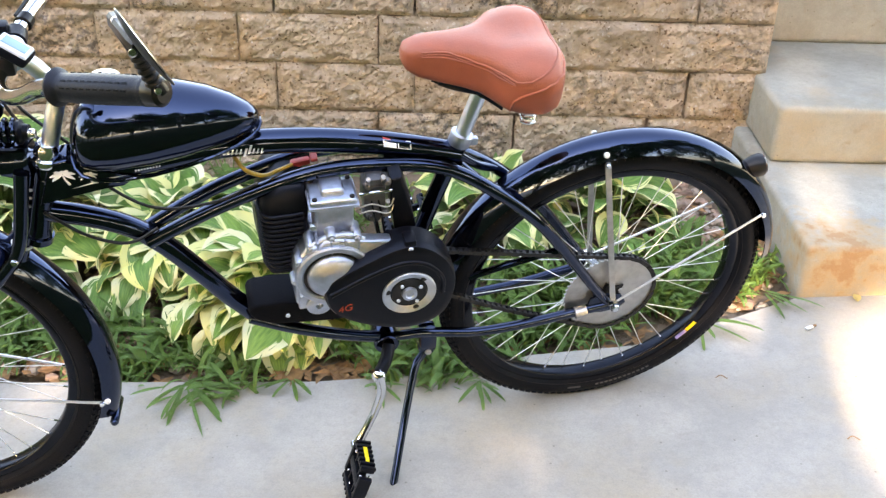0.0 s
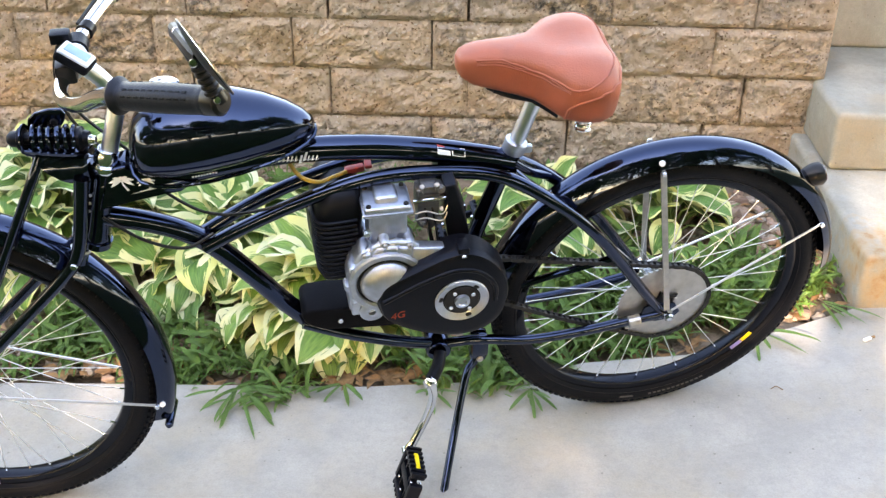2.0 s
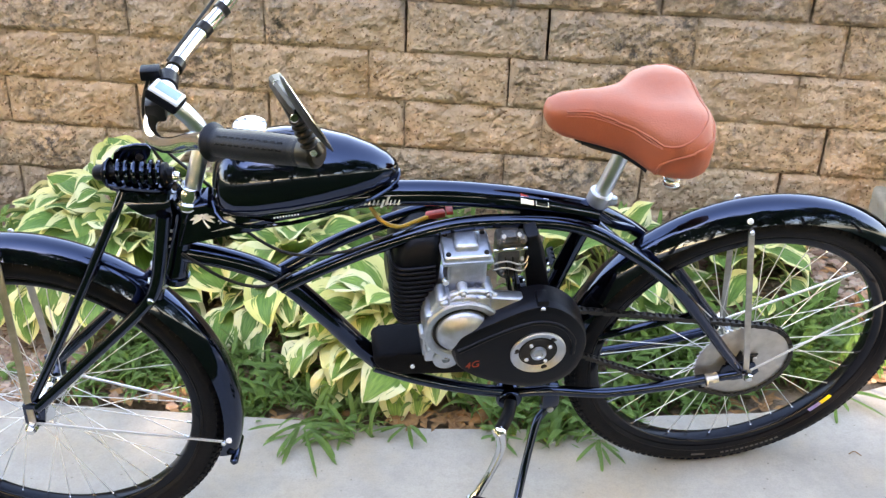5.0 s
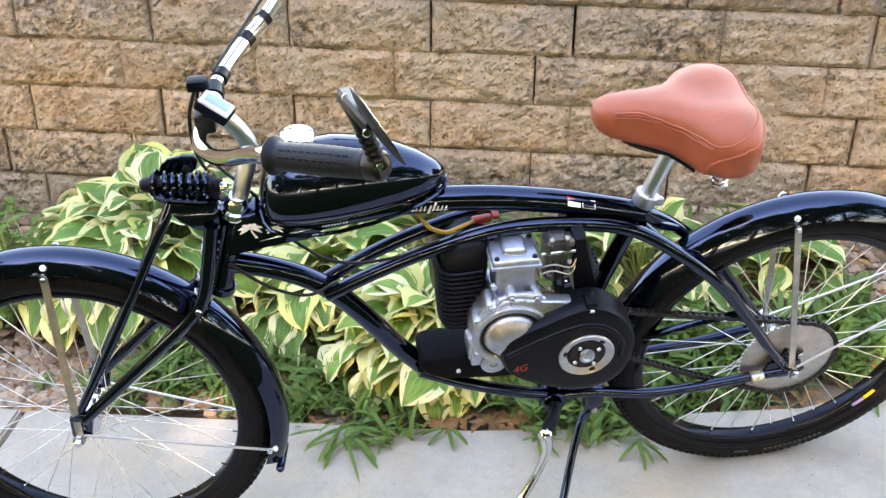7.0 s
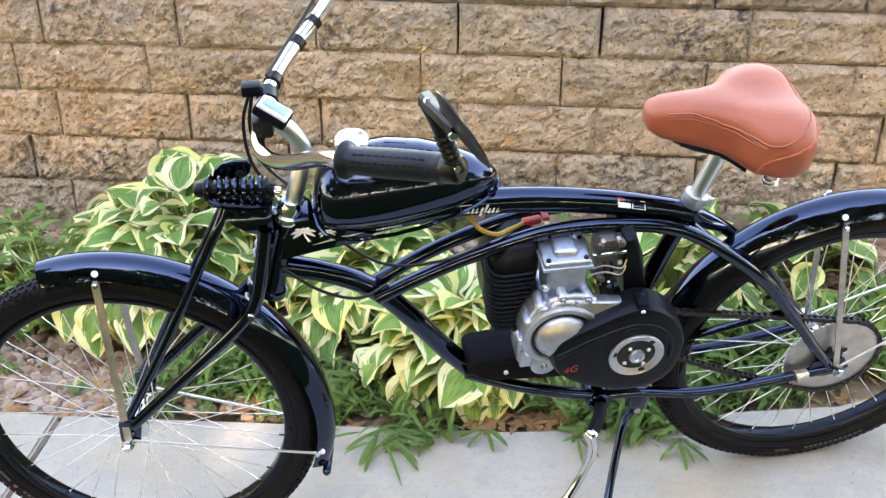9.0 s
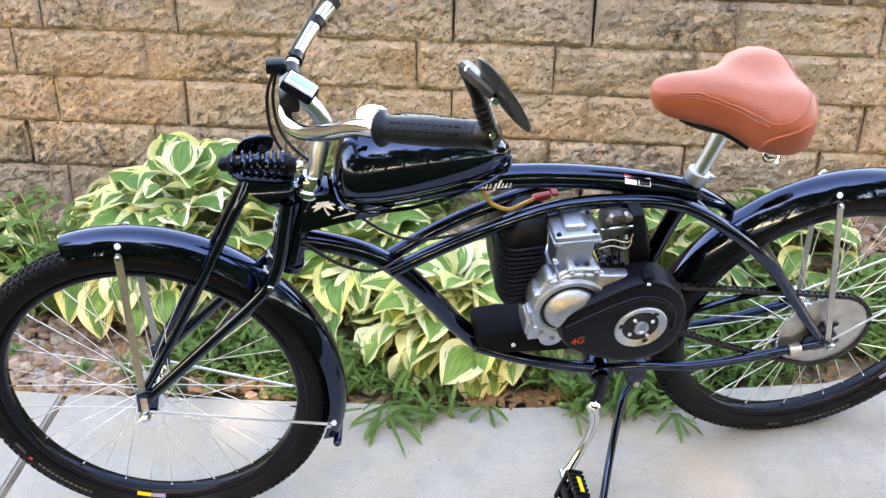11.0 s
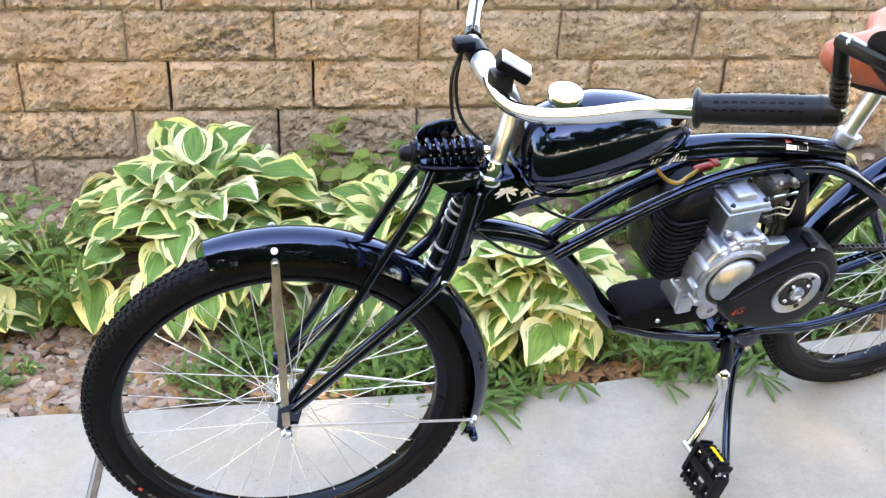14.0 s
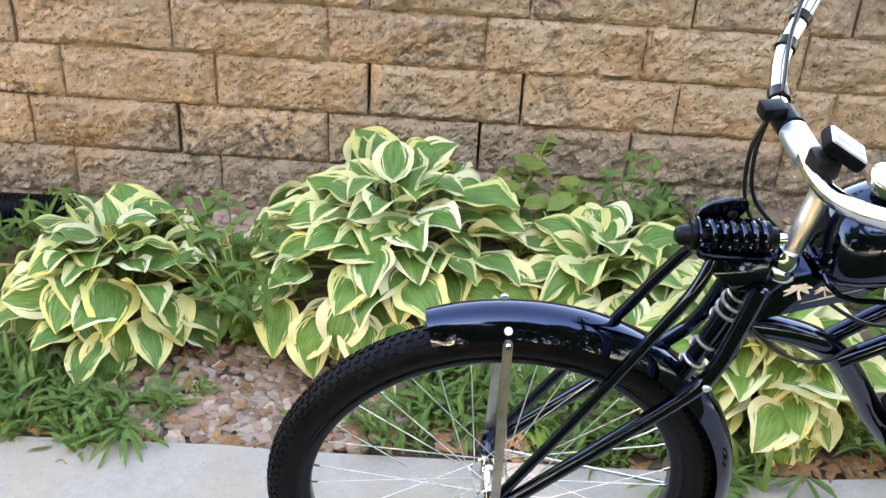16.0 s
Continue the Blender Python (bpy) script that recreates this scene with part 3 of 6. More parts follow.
for k in range(26):
    x = rnd.uniform(0.02, 0.66)
    tuft(x, edge_y(x) + rnd.uniform(0.08, 0.32), rnd.uniform(0.8, 1.1))


def sprig(base, tips, seed):
    """A trailing stem of crabgrass whose long blades lie out over the concrete."""
    r = random.Random(seed)
    verts, faces, uvs = [], [], []
    a = Vector((base[0], base[1], gz(base[0]) + 0.02))
    for tx, ty in tips:
        for k in range(3):
            q = Vector((tx, ty, gz(tx) + 0.006)) if k == 0 else Vector((tx + r.uniform(-0.05, 0.05), ty + r.uniform(0.0, 0.06), gz(tx) + r.uniform(0.01, 0.05)))
            o = a.lerp(q, r.uniform(0.1, 0.4) if k else 0.12)
            d = q - o
            m = Matrix.Translation(o) @ d.to_track_quat("X", "Z").to_matrix().to_4x4() @ Matrix.Diagonal((d.length, 0.075, d.length * 0.35, 1))
            src = r.choice(BLADES)
            n = len(verts)
            verts += [m @ v.co for v in src.vertices]
            lay = src.uv_layers[0].data
            for f in src.polygons:
                faces.append([n + i for i in f.vertices])
                uvs += [tuple(lay[i].uv) for i in f.loop_indices]
    me = bpy.data.meshes.new("grass_sprig")
    me.from_pydata([(v.x - a.x, v.y - a.y, max(v.z, gz(v.x) + 0.003) - a.z) for v in verts], [], faces)
    u = me.uv_layers.new(name="uv")
    for k, q in enumerate(uvs):
        u.data[k].uv = q
    me.materials.append(WEED)
    me.polygons.foreach_set("use_smooth", [True] * len(me.polygons))
    ob = tagged(new("grass_sprig", me), "long green grass blades trailing over the concrete edge", "weed", "grass weeds")
    ob.matrix_world = Matrix.Translation(a)


for k, (at, tips) in enumerate((((-0.688, 2.013), ((-0.617, 1.834), (-0.707, 1.866), (-0.77, 1.95), (-0.6, 1.94))), ((-0.66, 1.99), ((-0.56, 1.95), (-0.72, 1.90))), ((-0.03, 1.99), ((-0.021, 1.883), (0.03, 1.93), (-0.08, 1.93))), ((-0.25, 1.99), ((-0.239, 1.915), (-0.2, 1.94))), ((0.504, 2.21), ((0.496, 2.076), (0.612, 2.122))), ((-1.815, 2.12), ((-1.843, 1.974), (-1.748, 2.018), (-1.87, 2.03), (-1.78, 2.0))), ((0.69, 2.33), ((0.78, 2.24), (0.72, 2.22))), ((-0.45, 2.02), ((-0.43, 1.95), (-0.5, 1.96))))):
    sprig(at, tips, 200 + k)


def leafy_weed(x, y, height, count, seed, mesh_list, size, label, lean=(0.0, 0.0)):
    """Upright stems with small leaves all along them."""
    r = random.Random(seed)
    z = ground_z(x, y)
    w = tagged(empty("leafy_weed", Matrix.Translation((x, y, z))), label, "weed", "leafy weeds")
    st = bmesh.new()
    stems = []
    for k in range(max(3, count // 9)):
        az = r.uniform(0, 6.28)
        tip = Vector((math.cos(az) * height * r.uniform(0.15, 0.55) + lean[0], math.sin(az) * height * r.uniform(0.1, 0.4) + lean[1], height * r.uniform(0.6, 1.0)))
        pth = smooth_path([(0, 0, 0), tip * 0.5 + Vector((0, 0, 0.02)), tip], 4)
        sweep(st, pth, 0.0022, 5)
        stems.append(tip)
    tagged(part("stem", st, STALK, w), kind="stuff")
    for k in range(count):
        tip = r.choice(stems)
        f = r.uniform(0.25, 1.0)
        p = tip * f
        ob = new("leaf", r.choice(mesh_list))
        ob.parent = w
        s = size * r.uniform(0.6, 1.2)
        ob.matrix_basis = Matrix.Translation(p) @ Matrix.Rotation(r.uniform(0, 6.28), 4, "Z") @ Matrix.Rotation(radians(r.uniform(-25, 30)), 4, "Y") @ Matrix.Diagonal((s, s, s, 1))


POINTED = [blade_mesh("leaf", 1.0, 0.36, 0.8, 0.1, 0.02, 80 + k, WEED, 4, 6) for k in range(3)]
LOBED = [blade_mesh("leaf", 1.0, 0.95, 0.5, 0.05, 0.05, 90 + k, VINE, 6, 6) for k in range(3)]
leafy_weed(-1.62, 2.44, 0.3, 220, 1, POINTED, 0.06, "slender green weed among the hostas")
leafy_weed(-1.67, 2.56, 0.3, 180, 2, POINTED, 0.06, "slender green weed among the hostas")
leafy_weed(-0.86, 2.8, 0.24, 80, 3, LOBED, 0.065, "lobed-leaf weed at the wall's foot")
leafy_weed(-1.02, 2.9, 0.3, 30, 4, LOBED, 0.06, "lobed-leaf weed climbing the wall")
leafy_weed(-0.72, 2.86, 0.24, 80, 5, POINTED, 0.06, "green weed at the wall's foot")
leafy_weed(0.3, 2.75, 0.2, 40, 6, POINTED, 0.06, "green weed behind the rear wheel")
leafy_weed(-0.1, 2.8, 0.2, 44, 8, POINTED, 0.06, "green weed behind the engine")
leafy_weed(-2.15, 2.9, 0.14, 40, 7, POINTED, 0.05, "green weed at the wall's foot")
for k in range(16):
    x = -2.3 + 0.2 * k + rnd.uniform(-0.05, 0.05)
    leafy_weed(x, edge_y(x) + rnd.uniform(0.05, 0.2), 0.06, 26, 20 + k, POINTED, 0.028, "low small-leaved ground weed")

# gravel and leaf litter
PEBBLE = bpy.data.materials.new("pink_gravel")
PEBBLE.use_nodes = True
pn, pl = PEBBLE.node_tree.nodes, PEBBLE.node_tree.links
geo = pn.new("ShaderNodeNewGeometry")
cr = pn.new("ShaderNodeValToRGB")
cr.color_ramp.elements[0].color, cr.color_ramp.elements[1].color = (0.2, 0.12, 0.085, 1), (0.58, 0.43, 0.32, 1)
e = cr.color_ramp.elements.new(0.5)
e.color = (0.4, 0.26, 0.185, 1)
e = cr.color_ramp.elements.new(0.8)
e.color = (0.36, 0.31, 0.26, 1)
pl.new(geo.outputs["Random Per Island"], cr.inputs[0])
pt = pn.new("ShaderNodeTexNoise")
pt.inputs["Scale"].default_value = 150
pm = pn.new("ShaderNodeMix")
pm.data_type, pm.blend_type = "RGBA", "MULTIPLY"
pm.inputs["Factor"].default_value = 0.35
pl.new(cr.outputs[0], pm.inputs["A"]), pl.new(pt.outputs["Color"], pm.inputs["B"])
pl.new(pm.outputs["Result"], pn["Principled BSDF"].inputs["Base Color"])
pn["Principled BSDF"].inputs["Roughness"].default_value = 0.85

ico = bmesh.new()
bmesh.ops.create_icosphere(ico, subdivisions=2, radius=1.0)
IV = [v.co.copy() for v in ico.verts]
ico.verts.index_update()
IF = [[v.index for v in f.verts] for f in ico.faces]
ico.free()
r = random.Random(21)
verts, faces = [], []
spots = []
for cx, cy, sx, sy, n in ((-1.5, 2.22, 0.22, 0.06, 620), (-1.7, 2.88, 0.14, 0.08, 260), (-1.55, 2.35, 0.3, 0.1, 260), (-0.98, 2.36, 0.14, 0.1, 300), (0.45, 2.7, 0.2, 0.15, 180), (0.62, 2.55, 0.1, 0.15, 120), (-0.9, 2.2, 0.25, 0.08, 110), (-2.2, 2.4, 0.3, 0.2, 120), (-0.3, 2.5, 0.5, 0.3, 160)):
    spots += [(r.gauss(cx, sx), r.gauss(cy, sy)) for k in range(int(n * 1.7))]
for x, y in spots:
    if y < edge_y(x) + 0.02 or y > WALL_Y - 0.03 or x > 0.8:
        continue
    s = r.uniform(0.0065, 0.0185)
    off = Vector((r.uniform(0, 99), r.uniform(0, 99), 0))
    q = Euler((r.uniform(0, 6), r.uniform(0, 6), r.uniform(0, 6))).to_matrix()
    sc = Vector((s * r.uniform(0.8, 1.4), s, s * r.uniform(0.5, 0.85)))
    o = len(verts)
    c = Vector((x, y, ground_z(x, y) + s * 0.35 + r.uniform(0, 0.006)))
    for v in IV:
        k = 1 + 0.5 * noise.noise(v * 1.5 + off)
        w = q @ (v * k)
        verts.append(tuple(c + Vector((w.x * sc.x, w.y * sc.y, w.z * sc.z))))
    faces += [[o + i for i in f] for f in IF]
me = bpy.data.meshes.new("gravel")
me.from_pydata(verts, [], faces)
me.materials.append(PEBBLE)
tagged(new("gravel", me), "pinkish brown river gravel strewn over the bed", "gravel", kind="stuff")
verts, faces = [], []
for k in range(420):
    x = r.uniform(-2.4, 0.8)
    y = edge_y(x) + abs(r.gauss(0, 0.12)) + 0.005
    if k % 5 == 0:
        x, y = r.uniform(0.5, 0.82), r.uniform(2.3, 2.9)
    if k % 7 == 0:
        x, y = r.uniform(-0.5, -0.25), edge_y(-0.4) + r.uniform(0.0, 0.06)
    a, L, W = r.uniform(0, 6.28), r.uniform(0.012, 0.035), r.uniform(0.006, 0.014)
    z = ground_z(x, y) + 0.018
    ca, sa = math.cos(a), math.sin(a)
    o = len(verts)
    for lx, ly, lz in ((-L, 0, 0.002), (0, -W, 0.008 * r.random()), (L, 0, 0.004), (0, W, 0.010 * r.random())):
        verts.append((x + lx * ca - ly * sa, y + lx * sa + ly * ca, z + lz))
    faces.append((o, o + 1, o + 2))
    faces.append((o, o + 2, o + 3))
me = bpy.data.meshes.new("leaf_litter")
me.from_pydata(verts, [], faces)
me.materials.append(DRY)
tagged(new("leaf_litter", me), "dry brown leaf litter along the bed's edge", "leaf litter", kind="stuff")
# a few specks and twigs on the concrete
for k, (x, y) in enumerate(((0.72, 1.78), (-1.93, 2.02), (0.5, 2.0))):
    bm = bmesh.new()
    sweep(bm, smooth_path([(x, y, gz(x) + 0.002), (x + 0.012, y + 0.006, gz(x) + 0.005), (x + 0.025, y - 0.004, gz(x) + 0.003)], 4), 0.0011, 5)
    tagged(part("twig", bm, DRY), "short dry brown twig on the concrete", "twig", "twigs on the walk")

# a dropped yellow leaf and a pale scrap on the concrete
for nm, x, y, turn_z, sz, mt, lb in (("fallen_leaf", -1.92, 2.06, 0.4, 0.035, material("yellow_dead_leaf", (0.6, 0.5, 0.08), 0.6), "dropped yellow leaf lying on the concrete"), ("fallen_leaf", 0.917, 2.293, 1.4, 0.036, material("dry_dead_leaf", (0.5, 0.36, 0.12), 0.7), "dry yellow-brown leaf lying against the lowest step")):
    me = blade_mesh("fallen_leaf", 1.0, 0.6, 0.6, 0.12, 0.03, 300, mt, 4, 6)
    ob = tagged(new(nm, me), lb, "leaf")
    ob.matrix_world = Matrix.Translation((x, y, gz(x) + 0.004)) @ Matrix.Rotation(turn_z, 4, "Z") @ Matrix.Diagonal((sz, sz, sz, 1))
bm = bmesh.new()
box(bm, (0, 0, 0.004), (0.024, 0.009, 0.006), 0.0022)
scrap = tagged(part("paper_scrap", bm, material("white_paper", (0.78, 0.77, 0.74), 0.8)), "small crumpled white paper scrap on the concrete", "litter")
scrap.matrix_world = Matrix.Translation((0.764, 2.183, gz(0.764))) @ Matrix.Rotation(0.54, 4, "Z")
bm = bmesh.new()
box(bm, (0.018, 0.001, 0.0035), (0.013, 0.006, 0.005), 0.002)
part("brown_end", bm, DRY, scrap, "brown stained end of the scrap")
bm = bmesh.new()
prof = [(0, 0.04)] + [(0.006 * k, 0.047 if k % 2 else 0.052) for k in range(1, 72)] + [(0.432, 0.04), (0.40, 0.04), (0.40, 0)]
lathe(bm, prof, (-2.6, 2.94, gz(-2.4) + 0.045), (1, 0, 0.02), 20)
tagged(part("drain_pipe", bm, PLASTIC), "black corrugated drain pipe lying at the wall's foot", "pipe")

# ---- trees behind the walk, seen as reflections and shade ----
BARK = material("bark", (0.12, 0.09, 0.065), 0.95, scale=12, vary=0.3, bump=0.8, bump_scale=30)
CROWN = leaf_material("tree_leaf", (0.03, 0.07, 0.015), (0.06, 0.12, 0.025), (0.04, 0.09, 0.02), (0.06, 0.1, 0.02), 1.3)


def tree_mesh(seed, height, radius, leaves):
    r = random.Random(seed)
    bm = bmesh.new()
    top = Vector((0, 0, height * 0.8))
    sweep(bm, smooth_path([(0, 0, 0), (0.08, 0.05, height * 0.3), top], 5), lambda t: 0.2 * (1 - 0.8 * t), 10)
    tips = []
    for k in range(22):
        z = height * r.uniform(0.04, 0.75)
        az = k * 2.4 + r.uniform(-0.4, 0.4)
        L = radius * r.uniform(0.6, 1.0) * (1.1 - 0.5 * z / height)
        q = Vector((math.cos(az) * L, math.sin(az) * L, z + L * r.uniform(0.2, 0.7)))
        sweep(bm, smooth_path([(0, 0, z), Vector((0, 0, z)).lerp(q, 0.5) + Vector((0, 0, 0.15)), q], 4), lambda t: 0.07 * (1 - 0.85 * t), 6)
        tips += [q, Vector((0, 0, z)).lerp(q, 0.6), q + Vector((r.uniform(-0.6, 0.6), r.uniform(-0.6, 0.6), r.uniform(0, 0.7)))]
    tips += [top + Vector((r.uniform(-0.8, 0.8), r.uniform(-0.8, 0.8), r.uniform(-0.3, height * 0.18))) for k in range(14)]
    trunk = mesh_from(bm, "trunk")
    trunk.materials.append(BARK)
    verts, faces = [], []
    for k in range(leaves):
        c = r.choice(tips)
        p = c + Vector((r.gauss(0, 0.45), r.gauss(0, 0.45), r.gauss(0, 0.38)))
        s = r.uniform(0.09, 0.16)
        q = Euler((r.uniform(0, 6), r.uniform(0, 6), r.uniform(0, 6))).to_matrix()
        o = len(verts)
        for lx, ly in ((-s, 0), (0, -s * 0.6), (s, 0), (0, s * 0.6)):
            verts.append(tuple(p + q @ Vector((lx, ly, 0.15 * abs(lx)))))
        faces.append((o, o + 1, o + 2, o + 3))
    crown = bpy.data.meshes.new("crown")
    crown.from_pydata(verts, [], faces)
    crown.materials.append(CROWN)
    return trunk, crown


TREES = [tree_mesh(5, 9.0, 3.0, 13000), tree_mesh(6, 8.0, 2.8, 12000)]
# gaps among the leaves where the low sun falls through: where its beam lands, how wide, and the share of leaves gone
GAPS = [((0.965, 1.87, 0.085), 0.242, 1.0), ((0.06, 1.8, 0.04), 0.17, 0.7), ((-1.0, 1.86, -0.02), 0.18, 0.85), ((0.86, 2.56, 0.228), 0.085, 0.9), ((1.05, 3.0, 0.4), 0.16, 0.55), ((0.6, 3.04, 0.44), 0.2, 0.6), ((0.64, 2.46, 0.1), 0.18, 0.9), ((-0.42, 2.36, 0.2), 0.2, 0.8), ((-1.17, 3.04, 0.27), 0.14, 0.7)]


def thinned(crown, m):
    """A tree's crown with the leaves in the way of those beams gone."""
    n = len(crown.vertices)
    co = np.empty(n * 3)
    crown.vertices.foreach_get("co", co)
    co = co.reshape(-1, 4, 3)
    mid = co.mean(axis=1) @ np.array(m.to_3x3()).T + np.array(m.translation)
    keep = np.ones(len(mid), bool)
    lot = np.random.default_rng(3).random(len(mid))
    for at, wide, share in GAPS:
        d = mid - np.array(at)
        keep &= (np.linalg.norm(d - np.outer(d @ np.array(sd), np.array(sd)), axis=1) > wide) | (lot > share)
    left = co[keep].reshape(-1, 3)
    me = bpy.data.meshes.new("crown")
    me.from_pydata(left.tolist(), [], np.arange(len(left)).reshape(-1, 4).tolist())
    me.materials.append(CROWN)
    return me


r = random.Random(8)
for k, (x, y, s) in enumerate(((-13, -10.5, 1.3), (-9.2, -11.2, 1.35), (-6.0, -10.2, 1.25), (-2.9, -11.0, 1.38), (0.2, -10.2, 1.3), (3.4, -11.0, 1.35), (6.8, -9.8, 1.3), (10.5, -8.4, 1.35), (-14, -4.5, 1.4), (13.0, -3.5, 1.4))):
    trunk, crown = TREES[k % 2]
    t = tagged(new("tree", trunk), "leafy green broadleaf tree standing on the lawn", "tree", "trees on the lawn")
    t.matrix_world = Matrix.Translation((x, y, gz(x) - 0.14)) @ Matrix.Rotation(r.uniform(0, 6), 4, "Z") @ Matrix.Diagonal((s, s, s, 1))
    c = new("crown", thinned(crown, t.matrix_world))
    c.parent = t
from mathutils.bvhtree import BVHTree

# ---- motorised bicycle: u along it from the front contact to the rear, v away, w up ----
F0, R0, TILT_B = Vector((-1.08, 1.69, -0.015)), Vector((0.175, 1.985, 0.025)), radians(12.5)
bu = (R0 - F0).normalized()
bh = Vector((0, 0, 1)).cross(bu).normalized()
b0 = bu.cross(bh)
bw = b0 * math.cos(TILT_B) - bh * math.sin(TILT_B)
bv = bw.cross(bu)
BIKE_M = Matrix((bu, bv, bw)).transposed().to_4x4()
BIKE_M.translation = F0
bike = tagged(empty("motorized_bicycle", BIKE_M), "black gloss motorised cruiser bicycle leaning on its kickstand", "bicycle")
TOP_H, LOW_H = Vector((0.322, 0, 0.80)), Vector((0.286, 0, 0.66))
STEER0 = Matrix.Translation(LOW_H) @ Matrix.Rotation(radians(-9), 4, (TOP_H - LOW_H).normalized()) @ Matrix.Translation(-LOW_H)
HUB_F, HUB_R = Vector((0.0, 0, 0.326)), Vector((1.305, 0, 0.358))
STEER = STEER0
WHEEL_F = STEER0 @ Matrix.Translation(HUB_F) @ Matrix.Rotation(radians(-4.0), 4, "X") @ Matrix.Translation(-HUB_F)
V_AX = Vector((0, 1, 0))
YELLOW = material("yellow_sticker", (0.75, 0.55, 0.02), 0.4)
LILAC = material("lilac_sticker", (0.35, 0.28, 0.6), 0.4)
CARB = material("dull_cast_metal", (0.13, 0.13, 0.135), 0.42, 0.8, vary=0.2, scale=80)
WHITE = material("white_decal", (0.9, 0.95, 1.0), 0.5)
RED = material("red_plastic", (0.42, 0.035, 0.025), 0.4)
ORANGE = material("orange_lettering", (0.36, 0.04, 0.013), 0.5)
HOSE = material("yellow_fuel_hose", (0.34, 0.2, 0.02), 0.35)
SATIN = material("satin_black", (0.006, 0.006, 0.007), 0.33, spec=0.3)


def turn(bm, m):
    bmesh.ops.transform(bm, matrix=m, verts=bm.verts)
    return bm


def bar(a, b, r, seg=10):
    bm = bmesh.new()
    sweep(bm, [Vector(a), Vector(b)], r, seg)
    return bm


def strap(a, b, width, thick, across):
    """A flat metal bar from a to b; across gives its thin direction."""
    a, b, n = Vector(a), Vector(b), Vector(across).normalized()
    t = (b - a).normalized()
    n = (n - t * n.dot(t)).normalized()
    s = t.cross(n)
    bm = bmesh.new()
    ends = []
    for p, k in ((a - t * width * 0.5, 0.45), (a, 1), (b, 1), (b + t * width * 0.5, 0.45)):
        ends.append([p + s * width / 2 * k + n * thick / 2, p - s * width / 2 * k + n * thick / 2, p - s * width / 2 * k - n * thick / 2, p + s * width / 2 * k - n * thick / 2])
    loft(bm, ends)
    return bm


def disc(c, axis, r, h, bevel=0.2, seg=24):
    """A bolt head or button standing h proud of c along axis."""
    bm = bmesh.new()
    lathe(bm, [(0, 0), (0, r), (h * 0.6, r), (h, r * (1 - bevel)), (h, 0)], c, axis, seg)
    return bm


SPOKE = mesh_from(bar((0, 0, 0), (0, 0, 1), 1, 6), "spoke")
SPOKE.materials.append(material("bright_spoke", (0.78, 0.78, 0.78), 0.33, 0.85, vary=0.03))
NIPPLE = mesh_from(bar((0, 0, 0), (0, 0, 0.012), 0.0019, 6), "nipple")
NIPPLE.materials.append(CHROME)


